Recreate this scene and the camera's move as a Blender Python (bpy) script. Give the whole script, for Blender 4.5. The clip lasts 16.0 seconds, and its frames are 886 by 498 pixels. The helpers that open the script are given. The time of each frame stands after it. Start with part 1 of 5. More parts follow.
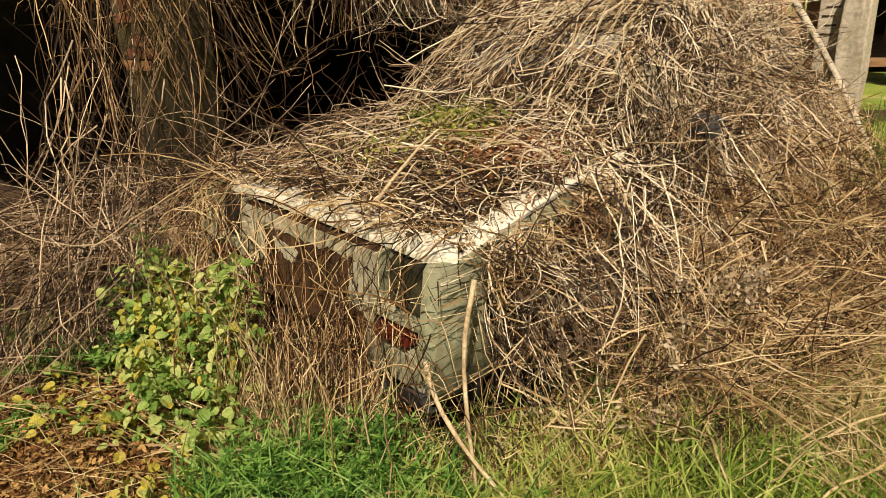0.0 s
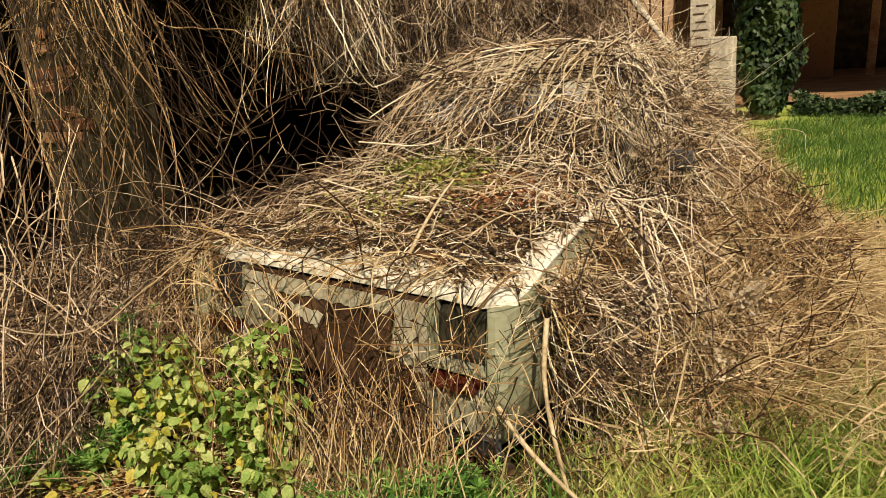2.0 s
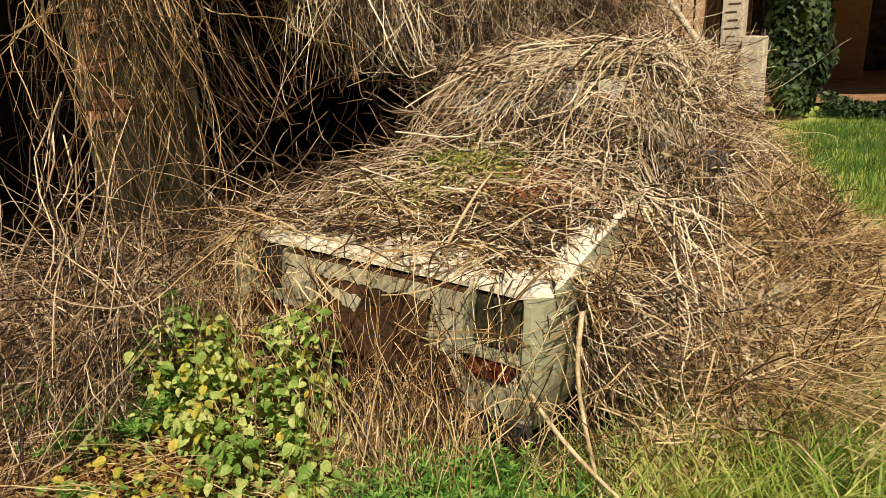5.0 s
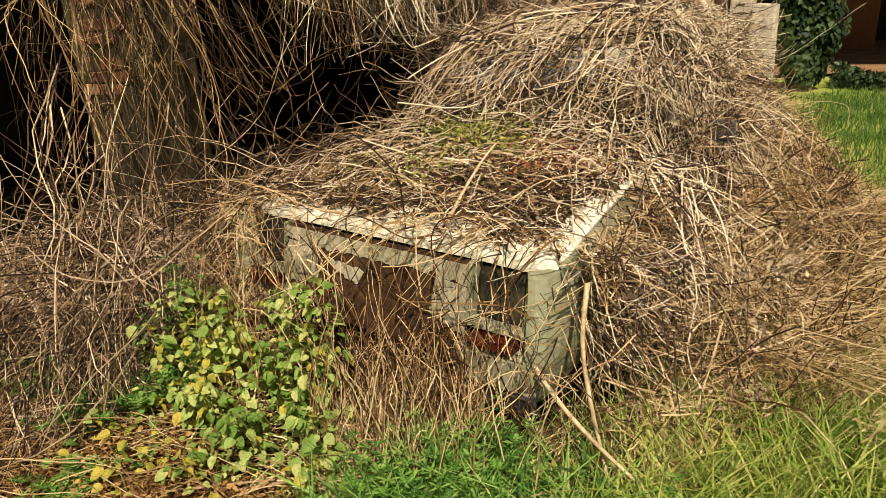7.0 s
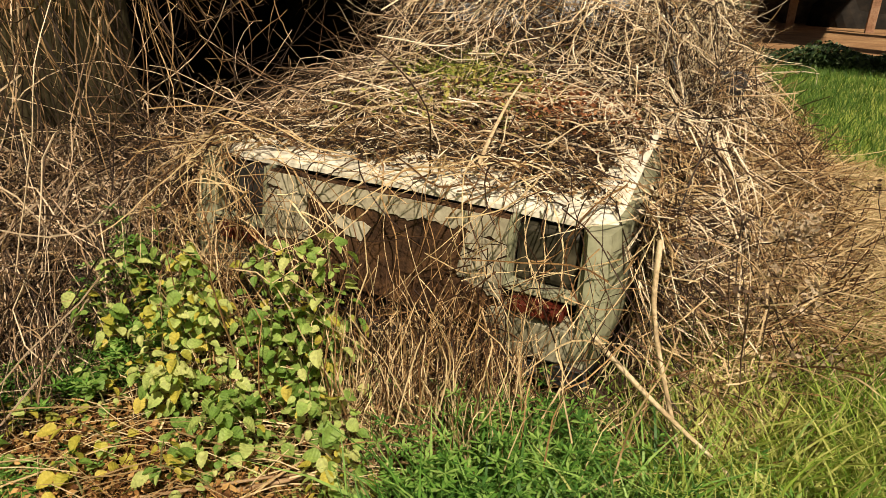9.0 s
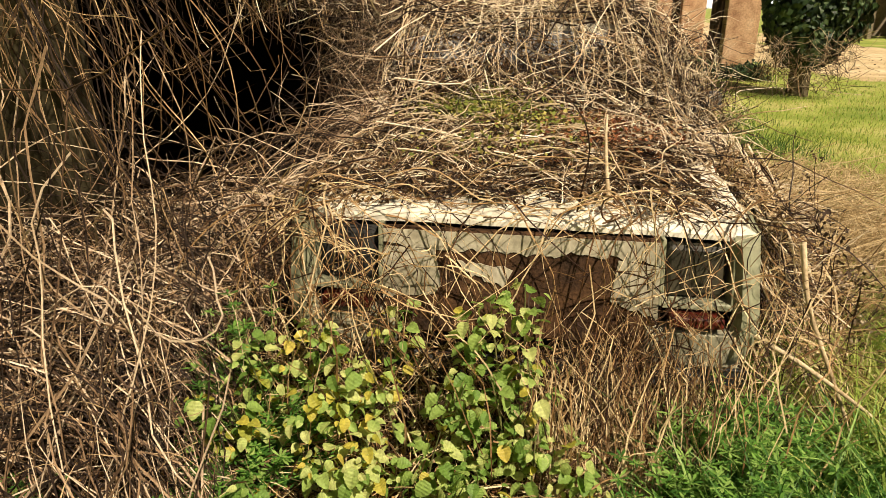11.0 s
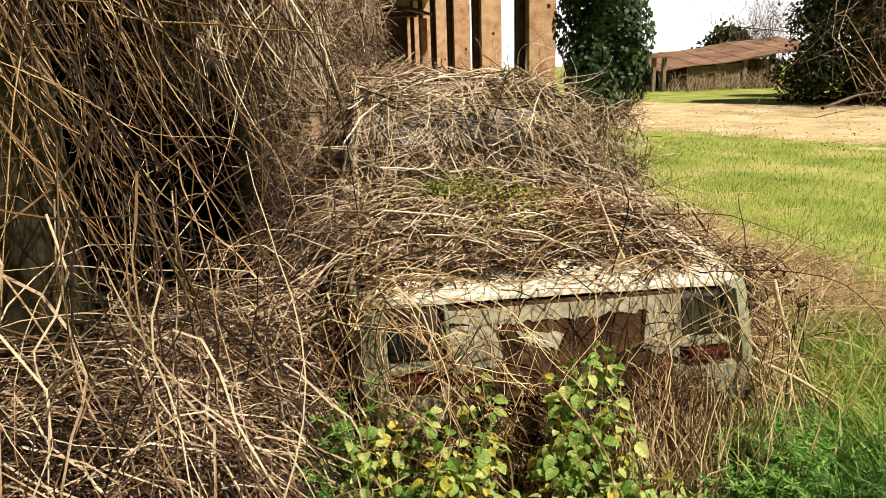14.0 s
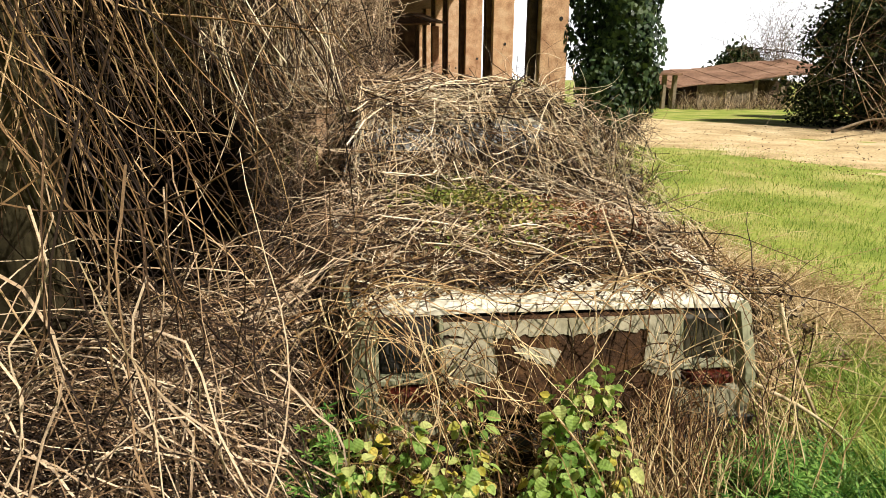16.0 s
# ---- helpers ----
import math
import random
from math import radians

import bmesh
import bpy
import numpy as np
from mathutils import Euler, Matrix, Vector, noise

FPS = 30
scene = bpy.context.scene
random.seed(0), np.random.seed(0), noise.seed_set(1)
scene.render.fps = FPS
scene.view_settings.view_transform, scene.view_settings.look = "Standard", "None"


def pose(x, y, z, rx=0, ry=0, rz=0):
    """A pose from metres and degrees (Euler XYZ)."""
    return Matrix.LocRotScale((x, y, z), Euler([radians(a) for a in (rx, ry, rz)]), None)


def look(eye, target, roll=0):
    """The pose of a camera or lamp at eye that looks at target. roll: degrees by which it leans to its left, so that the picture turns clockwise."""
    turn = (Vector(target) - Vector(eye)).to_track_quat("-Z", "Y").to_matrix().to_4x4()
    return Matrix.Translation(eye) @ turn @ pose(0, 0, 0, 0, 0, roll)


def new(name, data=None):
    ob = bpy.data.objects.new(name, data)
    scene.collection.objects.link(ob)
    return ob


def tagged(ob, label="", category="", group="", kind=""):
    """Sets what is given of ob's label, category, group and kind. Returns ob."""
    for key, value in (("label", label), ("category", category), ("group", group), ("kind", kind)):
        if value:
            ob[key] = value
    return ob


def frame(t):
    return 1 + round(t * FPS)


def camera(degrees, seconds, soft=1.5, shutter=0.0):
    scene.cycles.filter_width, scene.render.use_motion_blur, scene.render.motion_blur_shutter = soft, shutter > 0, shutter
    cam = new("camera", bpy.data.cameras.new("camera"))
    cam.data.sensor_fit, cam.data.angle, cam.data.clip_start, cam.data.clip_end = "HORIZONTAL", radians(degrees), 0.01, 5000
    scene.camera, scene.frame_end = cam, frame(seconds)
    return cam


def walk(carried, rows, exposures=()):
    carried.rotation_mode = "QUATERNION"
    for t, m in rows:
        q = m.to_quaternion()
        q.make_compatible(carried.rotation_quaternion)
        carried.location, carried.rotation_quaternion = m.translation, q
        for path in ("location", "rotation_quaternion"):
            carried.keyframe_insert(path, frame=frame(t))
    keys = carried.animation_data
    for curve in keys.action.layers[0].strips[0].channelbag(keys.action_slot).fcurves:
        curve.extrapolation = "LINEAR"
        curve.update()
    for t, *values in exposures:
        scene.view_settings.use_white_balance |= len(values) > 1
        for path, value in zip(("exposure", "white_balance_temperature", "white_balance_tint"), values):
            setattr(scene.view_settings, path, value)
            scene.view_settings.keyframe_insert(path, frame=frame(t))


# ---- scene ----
# seconds, x, y, z, yaw, pitch, roll (degrees)
ROWS = [
    (0.0, 2.000, -1.273, 1.461, 45.43, -19.99, 2.84),
    (0.5, 1.779, -1.408, 1.466, 37.55, -18.32, 2.70),
    (1.0, 1.611, -1.537, 1.490, 34.91, -17.94, 1.28),
    (1.5, 1.572, -1.610, 1.491, 32.05, -18.40, 2.86),
    (2.0, 1.586, -1.644, 1.492, 33.56, -16.10, 4.77),
    (2.5, 1.552, -1.620, 1.512, 38.00, -16.17, 2.99),
    (3.0, 1.544, -1.680, 1.536, 36.76, -14.59, 2.47),
    (5.5, 1.563, -1.747, 1.519, 33.28, -17.95, 2.87),
    (6.0, 1.584, -1.722, 1.512, 30.26, -18.77, 1.71),
    (6.5, 1.574, -1.708, 1.510, 31.75, -18.74, 2.70),
    (7.0, 1.543, -1.719, 1.502, 35.56, -19.20, 3.40),
    (7.5, 1.530, -1.708, 1.484, 33.80, -20.86, 1.49),
    (8.0, 1.448, -1.772, 1.457, 31.21, -21.02, 1.04),
    (8.5, 1.258, -1.735, 1.398, 28.98, -20.29, -2.52),
    (9.0, 1.006, -1.700, 1.372, 25.06, -22.66, -0.89),
    (9.5, 0.754, -1.828, 1.426, 16.41, -19.78, -2.88),
    (9.7, 0.651, -1.883, 1.425, 16.38, -20.35, -1.81),
    (11.8, -0.420, -1.967, 1.436, -3.30, -21.14, 2.06),
    (12.0, -0.494, -1.885, 1.455, -5.04, -23.56, 2.27),
    (12.5, -0.703, -1.829, 1.495, -8.06, -23.66, 1.07),
    (13.0, -0.825, -1.922, 1.550, -10.55, -20.39, 1.39),
    (13.5, -0.857, -2.008, 1.578, -13.19, -16.85, 1.78),
    (14.0, -0.884, -2.061, 1.579, -12.07, -15.78, 1.86),
    (14.5, -0.875, -2.066, 1.583, -12.74, -14.92, 0.34),
    (15.0, -0.870, -2.036, 1.573, -12.03, -14.93, -0.24),
    (15.5, -0.864, -2.006, 1.574, -11.53, -15.18, -1.33),
    (16.0, -0.852, -2.003, 1.565, -11.77, -15.06, -0.44),
]
cam = camera(69.36, 16.0, 0.5)
EXPOSURES = [(0.0, 0.12, 7200, 15), (5.5, 0.24, 7000, 13), (9.7, 0.24, 7250, 15), (12.5, 0.45, 7250, 15), (14.5, 0.45, 6500, 12), (16.0, 0.45, 6400, 12)]
walk(cam, [(t, pose(x, y, z, 90 + p, 0, w) @ pose(0, 0, 0, 0, 0, -r)) for t, x, y, z, w, p, r in ROWS], EXPOSURES)

# ---- light ----
SUN_DIR = Vector((0.6, -0.7, 1.15)).normalized()
world = bpy.data.worlds.new("sky")
scene.world = world
world.use_nodes = True
wn = world.node_tree
sky = wn.nodes.new("ShaderNodeTexSky")
sky.sky_type, sky.sun_disc = "NISHITA", False
sky.sun_elevation = math.asin(SUN_DIR.z)
sky.sun_rotation = math.atan2(SUN_DIR.x, SUN_DIR.y)
sky.dust_density, sky.air_density = 5.0, 1.0
hazy = wn.nodes.new("ShaderNodeHueSaturation")
hazy.inputs["Saturation"].default_value = 0.3
wn.links.new(sky.outputs[0], hazy.inputs["Color"])
wn.links.new(hazy.outputs[0], wn.nodes["Background"].inputs[0])
wn.nodes["Background"].inputs[1].default_value = 0.014
sun = new("sun", bpy.data.lights.new("sun", "SUN"))
sun.data.energy, sun.data.angle, sun.data.color = 5.0, radians(1.0), (1.0, 0.91, 0.76)
sun.matrix_world = look(SUN_DIR * 50, (0, 0, 0))


# ---- materials ----
def mat(name, cols, scale=8.0, rough=0.85, bump=0.3, bscale=60.0, island=0.0, metal=0.0, thin=0.0, spec=0.3, obj=0.0, lo=0.28, hi=0.72):
    """Noise-mixed colours, a second grain scale, bump; island/obj: brightness variation per loose piece or per object."""
    m = bpy.data.materials.new(name)
    m.use_nodes = True
    t = m.node_tree
    n, l = t.nodes, t.links
    b = n["Principled BSDF"]
    b.inputs["Roughness"].default_value, b.inputs["Metallic"].default_value = rough, metal
    b.inputs["Specular IOR Level"].default_value = spec
    tc = n.new("ShaderNodeTexCoord")
    geo = n.new("ShaderNodeNewGeometry")
    src = geo.outputs["Position"]
    nz = n.new("ShaderNodeTexNoise")
    nz.inputs["Scale"].default_value, nz.inputs["Detail"].default_value = scale, 5.0
    l.new(src, nz.inputs["Vector"])
    ramp = n.new("ShaderNodeValToRGB")
    e = ramp.color_ramp.elements
    while len(e) < len(cols):
        e.new(0.5)
    for i, c in enumerate(cols):
        e[i].position = lo + (hi - lo) * i / max(1, len(cols) - 1)
        e[i].color = (*c, 1)
    out = None
    if island or obj:
        mix = n.new("ShaderNodeMath")
        mix.operation = "MULTIPLY_ADD"
        if island:
            l.new(geo.outputs["Random Per Island"], mix.inputs[0])
        else:
            oi = n.new("ShaderNodeObjectInfo")
            l.new(oi.outputs["Random"], mix.inputs[0])
        k = island or obj
        mix.inputs[1].default_value = k
        sub = n.new("ShaderNodeMath")
        sub.operation = "SUBTRACT"
        l.new(nz.outputs["Fac"], sub.inputs[0])
        sub.inputs[1].default_value = k * 0.5
        l.new(sub.outputs[0], mix.inputs[2])
        l.new(mix.outputs[0], ramp.inputs[0])
    else:
        l.new(nz.outputs["Fac"], ramp.inputs[0])
    fine = n.new("ShaderNodeTexNoise")
    fine.inputs["Scale"].default_value, fine.inputs["Detail"].default_value = bscale, 6.0
    l.new(src, fine.inputs["Vector"])
    hs = n.new("ShaderNodeMixRGB")
    hs.blend_type = "MULTIPLY"
    hs.inputs[0].default_value = 0.55
    gr = n.new("ShaderNodeValToRGB")
    gr.color_ramp.elements[0].position, gr.color_ramp.elements[0].color = 0.3, (0.45, 0.43, 0.4, 1)
    gr.color_ramp.elements[1].position, gr.color_ramp.elements[1].color = 0.62, (1.15, 1.15, 1.15, 1)
    l.new(fine.outputs["Fac"], gr.inputs[0])
    l.new(ramp.outputs[0], hs.inputs[1])
    l.new(gr.outputs[0], hs.inputs[2])
    l.new(hs.outputs[0], b.inputs["Base Color"])
    if bump:
        bp = n.new("ShaderNodeBump")
        bp.inputs["Strength"].default_value, bp.inputs["Distance"].default_value = bump, 0.01
        l.new(fine.outputs["Fac"], bp.inputs["Height"])
        l.new(bp.outputs[0], b.inputs["Normal"])
    if thin:
        tr = n.new("ShaderNodeBsdfTranslucent")
        l.new(hs.outputs[0], tr.inputs[0])
        ms = n.new("ShaderNodeMixShader")
        ms.inputs[0].default_value = thin
        l.new(b.outputs[0], ms.inputs[1])
        l.new(tr.outputs[0], ms.inputs[2])
        l.new(ms.outputs[0], n["Material Output"].inputs[0])
    return m


STRAW = mat("dry_stem", [(0.022, 0.011, 0.006), (0.15, 0.083, 0.038), (0.47, 0.325, 0.175), (0.86, 0.75, 0.56)], 3.0, 0.65, 0.2, 150, island=0.85, lo=0.28, hi=0.7)
VINE = mat("dead_vine", [(0.022, 0.012, 0.007), (0.125, 0.073, 0.038), (0.33, 0.218, 0.124), (0.68, 0.54, 0.38)], 2.0, 0.75, 0.2, 120, island=0.8, lo=0.28, hi=0.76)
RUSSET = mat("russet_dead_stem", [(0.03, 0.013, 0.006), (0.17, 0.085, 0.033), (0.40, 0.25, 0.11), (0.72, 0.56, 0.33)], 3.0, 0.7, 0.2, 150, island=0.8, lo=0.25, hi=0.75)
LITTER = mat("dead_leaf_litter", [(0.02, 0.01, 0.005), (0.08, 0.042, 0.018), (0.26, 0.16, 0.065)], 20.0, 0.9, 0.5, 90, island=0.8)
PAINT = mat("weathered_cream_paint", [(0.56, 0.53, 0.41), (0.74, 0.71, 0.59), (0.8, 0.78, 0.67)], 5.0, 0.5, 0.15, 35, spec=0.4)
# Olive cream with the shade beneath the bonnet lip put into the colour.
SHADED_PAINT = mat("shaded_olive_paint", [(0.16, 0.15, 0.09), (0.30, 0.29, 0.2), (0.42, 0.4, 0.3)], 6.0, 0.6, 0.2, 35, spec=0.35)
# Wings and front corners: greyer and darker than the bonnet's cream.
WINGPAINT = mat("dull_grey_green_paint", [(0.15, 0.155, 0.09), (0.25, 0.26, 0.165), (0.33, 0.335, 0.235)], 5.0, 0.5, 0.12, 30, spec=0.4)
# Flaking cream, darkened so that the lip's shade is in its colour.
SHADED_FLAKE = mat("shaded_flaking_cream", [(0.22, 0.2, 0.13), (0.36, 0.335, 0.24), (0.48, 0.45, 0.34)], 9.0, 0.6, 0.25, 45, spec=0.3)
RUST = mat("rust", [(0.022, 0.011, 0.005), (0.06, 0.029, 0.012), (0.12, 0.06, 0.024)], 12.0, 0.9, 0.6, 80)
# Rubber black; also colours in the shade inside the car's nose.
BLACK = mat("black_rubber_and_shade", [(0.012, 0.012, 0.012), (0.03, 0.03, 0.028)], 10, 0.7, 0.2, 60)
GREY_PLASTIC = mat("dark_grey_plastic", [(0.05, 0.055, 0.06), (0.09, 0.095, 0.1)], 10, 0.55, 0.2, 80)
REDLENS = mat("red_orange_plastic", [(0.06, 0.009, 0.006), (0.13, 0.024, 0.013)], 30, 0.35, 0.1, 90)
GLASS = mat("dirty_lamp_glass", [(0.01, 0.01, 0.007), (0.03, 0.028, 0.018), (0.07, 0.062, 0.04)], 14, 0.5, 0.1, 40, spec=0.2)
# Pale blue-grey base colour carries the glass's reflection of the sky.
SCREEN = mat("sky_reflection_glass", [(0.14, 0.16, 0.18), (0.34, 0.37, 0.4)], 6, 0.25, 0.03, 30, spec=0.6)
LEAF = mat("nettle_leaf", [(0.17, 0.31, 0.06), (0.36, 0.52, 0.13), (0.6, 0.66, 0.24)], 3.0, 0.5, 0.3, 90, obj=0.6, thin=0.4)
YLEAF = mat("yellowing_leaf", [(0.3, 0.33, 0.05), (0.5, 0.45, 0.07), (0.6, 0.5, 0.1)], 5.0, 0.55, 0.3, 90, obj=0.5, thin=0.3)
WEED = mat("green_weed", [(0.05, 0.15, 0.025), (0.14, 0.32, 0.05), (0.3, 0.48, 0.12)], 4.0, 0.5, 0.2, 60, island=0.6, thin=0.3)
GRASS = mat("grass_blade", [(0.13, 0.255, 0.03), (0.31, 0.45, 0.07), (0.58, 0.61, 0.19)], 1.5, 0.5, 0.1, 40, island=0.6, thin=0.42)
RANK = mat("dark_rank_grass", [(0.03, 0.09, 0.015), (0.08, 0.19, 0.03), (0.17, 0.29, 0.06)], 3.0, 0.55, 0.2, 60, island=0.6, thin=0.25)
DRYGRASS = mat("dry_grass_blade", [(0.32, 0.22, 0.1), (0.56, 0.42, 0.21), (0.74, 0.6, 0.36)], 2.0, 0.7, 0.1, 60, island=0.6, thin=0.2)
IVY = mat("ivy_leaf", [(0.012, 0.03, 0.012), (0.03, 0.065, 0.022), (0.07, 0.11, 0.04)], 2.0, 0.55, 0.2, 30, island=0.7, spec=0.3)
FIR = mat("evergreen_foliage", [(0.012, 0.028, 0.008), (0.03, 0.055, 0.015), (0.075, 0.105, 0.03)], 0.8, 0.7, 0.3, 10, island=0.7)
BARK = mat("bark", [(0.07, 0.05, 0.032), (0.16, 0.12, 0.075), (0.25, 0.2, 0.13)], 6.0, 0.95, 0.8, 40)
PLANK = mat("weathered_board", [(0.33, 0.18, 0.1), (0.52, 0.33, 0.195), (0.64, 0.46, 0.3)], 3.0, 0.85, 0.4, 30, obj=0.3)
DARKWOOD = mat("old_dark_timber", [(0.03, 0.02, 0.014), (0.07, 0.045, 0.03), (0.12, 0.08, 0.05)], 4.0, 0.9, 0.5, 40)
MORTAR = mat("old_mortar", [(0.16, 0.13, 0.09), (0.3, 0.25, 0.18)], 6.0, 0.95, 0.6, 40)
BRICK = mat("old_brick", [(0.14, 0.05, 0.03), (0.28, 0.11, 0.06), (0.36, 0.19, 0.1)], 7.0, 0.9, 0.6, 60, obj=0.5)
CONCRETE = mat("pale_concrete", [(0.42, 0.37, 0.28), (0.56, 0.5, 0.4), (0.64, 0.58, 0.47)], 5.0, 0.9, 0.5, 30)
TIN = mat("rusty_sheet_roof", [(0.12, 0.07, 0.045), (0.26, 0.15, 0.1), (0.36, 0.24, 0.17)], 0.8, 0.85, 0.3, 8)
DIRT = mat("dry_dirt_track", [(0.4, 0.29, 0.15), (0.6, 0.47, 0.27), (0.74, 0.62, 0.4)], 0.9, 0.95, 0.6, 14)
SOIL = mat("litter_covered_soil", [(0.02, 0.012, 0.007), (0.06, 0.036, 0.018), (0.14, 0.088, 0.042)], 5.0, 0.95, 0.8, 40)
LAWN = mat("short_lawn", [(0.15, 0.23, 0.03), (0.29, 0.35, 0.065), (0.5, 0.45, 0.18)], 0.9, 0.9, 0.6, 25)


# ---- builders ----
def obj_from(name, verts, faces, material, smooth=False):
    me = bpy.data.meshes.new(name)
    me.from_pydata(verts if isinstance(verts, list) else verts.tolist(), [], faces if isinstance(faces, list) else faces.tolist())
    me.materials.append(material)
    if smooth:
        me.polygons.foreach_set("use_smooth", [True] * len(me.polygons))
    me.update()
    return new(name, me)


def part(name, bm, material, parent, label=""):
    me = bpy.data.meshes.new(name)
    bmesh.ops.recalc_face_normals(bm, faces=bm.faces[:])
    bm.to_mesh(me)
    bm.free()
    me.materials.append(material)
    ob = new(name, me)
    if parent:
        ob.parent = parent
    if label:
        ob["label"] = label
    return ob


def thing(name, label, category, group="", kind="", at=(0, 0, 0)):
    e = new(name)
    e.location = at
    return tagged(e, label, category, group, kind)


def box(bm, x0, y0, z0, x1, y1, z1, bevel=0.0):
    m = Matrix.Translation(((x0 + x1) / 2, (y0 + y1) / 2, (z0 + z1) / 2)) @ Matrix.Diagonal((x1 - x0, y1 - y0, z1 - z0, 1))
    vs = bmesh.ops.create_cube(bm, size=1, matrix=m)["verts"]
    if bevel:
        es = list({e for v in vs for e in v.link_edges})
        bmesh.ops.bevel(bm, geom=es, offset=bevel, segments=2, affect="EDGES", profile=0.5)
    return bm


rng = np.random.default_rng(7)


def tubes(paths, radii, sides=3):
    """paths (N,S,3), radii (N,): thin tapered tubes, as verts and faces."""
    N, S, _ = paths.shape
    tan = np.gradient(paths, axis=1)
    tan /= np.linalg.norm(tan, axis=2, keepdims=True) + 1e-9
    ref = np.where(np.abs(tan[..., 2:3]) > 0.9, np.array([1.0, 0, 0]), np.array([0, 0, 1.0]))
    u = np.cross(tan, ref)
    u /= np.linalg.norm(u, axis=2, keepdims=True) + 1e-9
    v = np.cross(tan, u)
    taper = np.linspace(1.0, 0.45, S)[None, :, None]
    r = radii[:, None, None] * taper
    ring = []
    for k in range(sides):
        a = 2 * math.pi * k / sides
        ring.append(paths + r * (math.cos(a) * u + math.sin(a) * v))
    V = np.stack(ring, 2).reshape(-1, 3)
    base = (np.arange(N)[:, None, None] * S + np.arange(S - 1)[None, :, None]) * sides
    k = np.arange(sides)[None, None, :]
    k2 = (k + 1) % sides
    F = np.stack([base + k, base + k2, base + sides + k2, base + sides + k], -1).reshape(-1, 4)
    return V, F


def blades(roots, heights, widths, lean, segs=3):
    """Grass blades (N): bent ribbons of quads."""
    N = len(roots)
    az = rng.uniform(0, 2 * math.pi, N)
    side = np.stack([np.cos(az), np.sin(az), np.zeros(N)], 1)
    bend = rng.uniform(0, 2 * math.pi, N)
    bd = np.stack([np.cos(bend), np.sin(bend), np.zeros(N)], 1) * (lean * rng.uniform(0.2, 1.0, N) * heights)[:, None]
    V = []
    for s in range(segs + 1):
        f = s / segs
        c = roots + bd * f ** 2 + np.stack([np.zeros(N), np.zeros(N), heights * (f - 0.25 * lean * f ** 2)], 1)
        w = (widths * (1 - f) ** 0.6 + 0.0004)[:, None] * side * 0.5
        V += [c - w, c + w]
    V = np.stack(V, 1).reshape(-1, 3)
    base = (np.arange(N) * 2 * (segs + 1))[:, None]
    s = np.arange(segs)[None, :] * 2
    F = np.stack([base + s, base + s + 1, base + s + 3, base + s + 2], -1).reshape(-1, 4)
    return V, F


def flakes(c, size, flat=0.6):
    """Small bent leaf-like quads at places c."""
    N = len(c)
    a = rng.normal(size=(N, 3)) * np.array([1, 1, flat])
    a /= np.linalg.norm(a, axis=1, keepdims=True)
    b = np.cross(a, rng.normal(size=(N, 3)))
    b /= np.linalg.norm(b, axis=1, keepdims=True)
    s = (size * rng.uniform(0.5, 1.3, N))[:, None]
    V = np.stack([c - a * s, c - b * s * 0.55, c + a * s, c + b * s * 0.55], 1).reshape(-1, 3)
    F = (np.arange(N) * 4)[:, None] + np.arange(4)[None, :]
    return V, F


def join(*vf):
    V, F, o = [], [], 0
    for v, f in vf:
        V.append(v)
        F.append(f + o)
        o += len(v)
    return np.concatenate(V), np.concatenate(F)


def wobble(n, s, amp):
    """Smooth random sideways drift along n paths of s points."""
    w = rng.normal(size=(n, s, 3))
    w = np.cumsum(np.cumsum(w, 1), 1) / s ** 1.5
    return w * amp


def grow(start, head, S, step, jitter, grav):
    """Wandering stems: each step turns by a slowly changing random bend and by gravity."""
    n = len(start)
    h = head / np.linalg.norm(head, axis=1, keepdims=True)
    P, k = [start], np.zeros((n, 3))
    for _ in range(S - 1):
        k = 0.6 * k + rng.normal(size=(n, 3)) * jitter
        h = h + k + np.array([0, 0, grav])
        h /= np.linalg.norm(h, axis=1, keepdims=True)
        P.append(P[-1] + h * step[:, None])
    return np.stack(P, 1)


# ---- car form ----
LEAN = 0.034  # the car sags towards the grass


def car_top(x, y):
    """Height of the car's upper surface."""
    ys = np.array([-0.02, 0.0, 0.08, 0.5, 1.0, 1.08, 1.5, 1.7, 2.7, 3.0, 3.45, 3.6])
    zs = np.array([0.78, 0.80, 0.822, 0.90, 0.955, 0.98, 1.35, 1.42, 1.41, 1.30, 0.85, 0.8])
    z = np.interp(y, ys, zs)
    narrow = np.clip((z - 0.9) / 0.4, 0, 1)
    w = 0.72 - 0.14 * narrow
    return z - LEAN * x * np.clip(1.5 - y, 0, 1) - 0.03 * (x / 0.7) ** 2 - np.clip(np.abs(x) - w, 0, 1) * 3.2


def land(x, y):
    return 0.03 * np.sin(x * 1.3 + 0.5) * np.cos(y * 0.9) + 0.015 * np.sin(x * 4.1) * np.sin(y * 3.7)


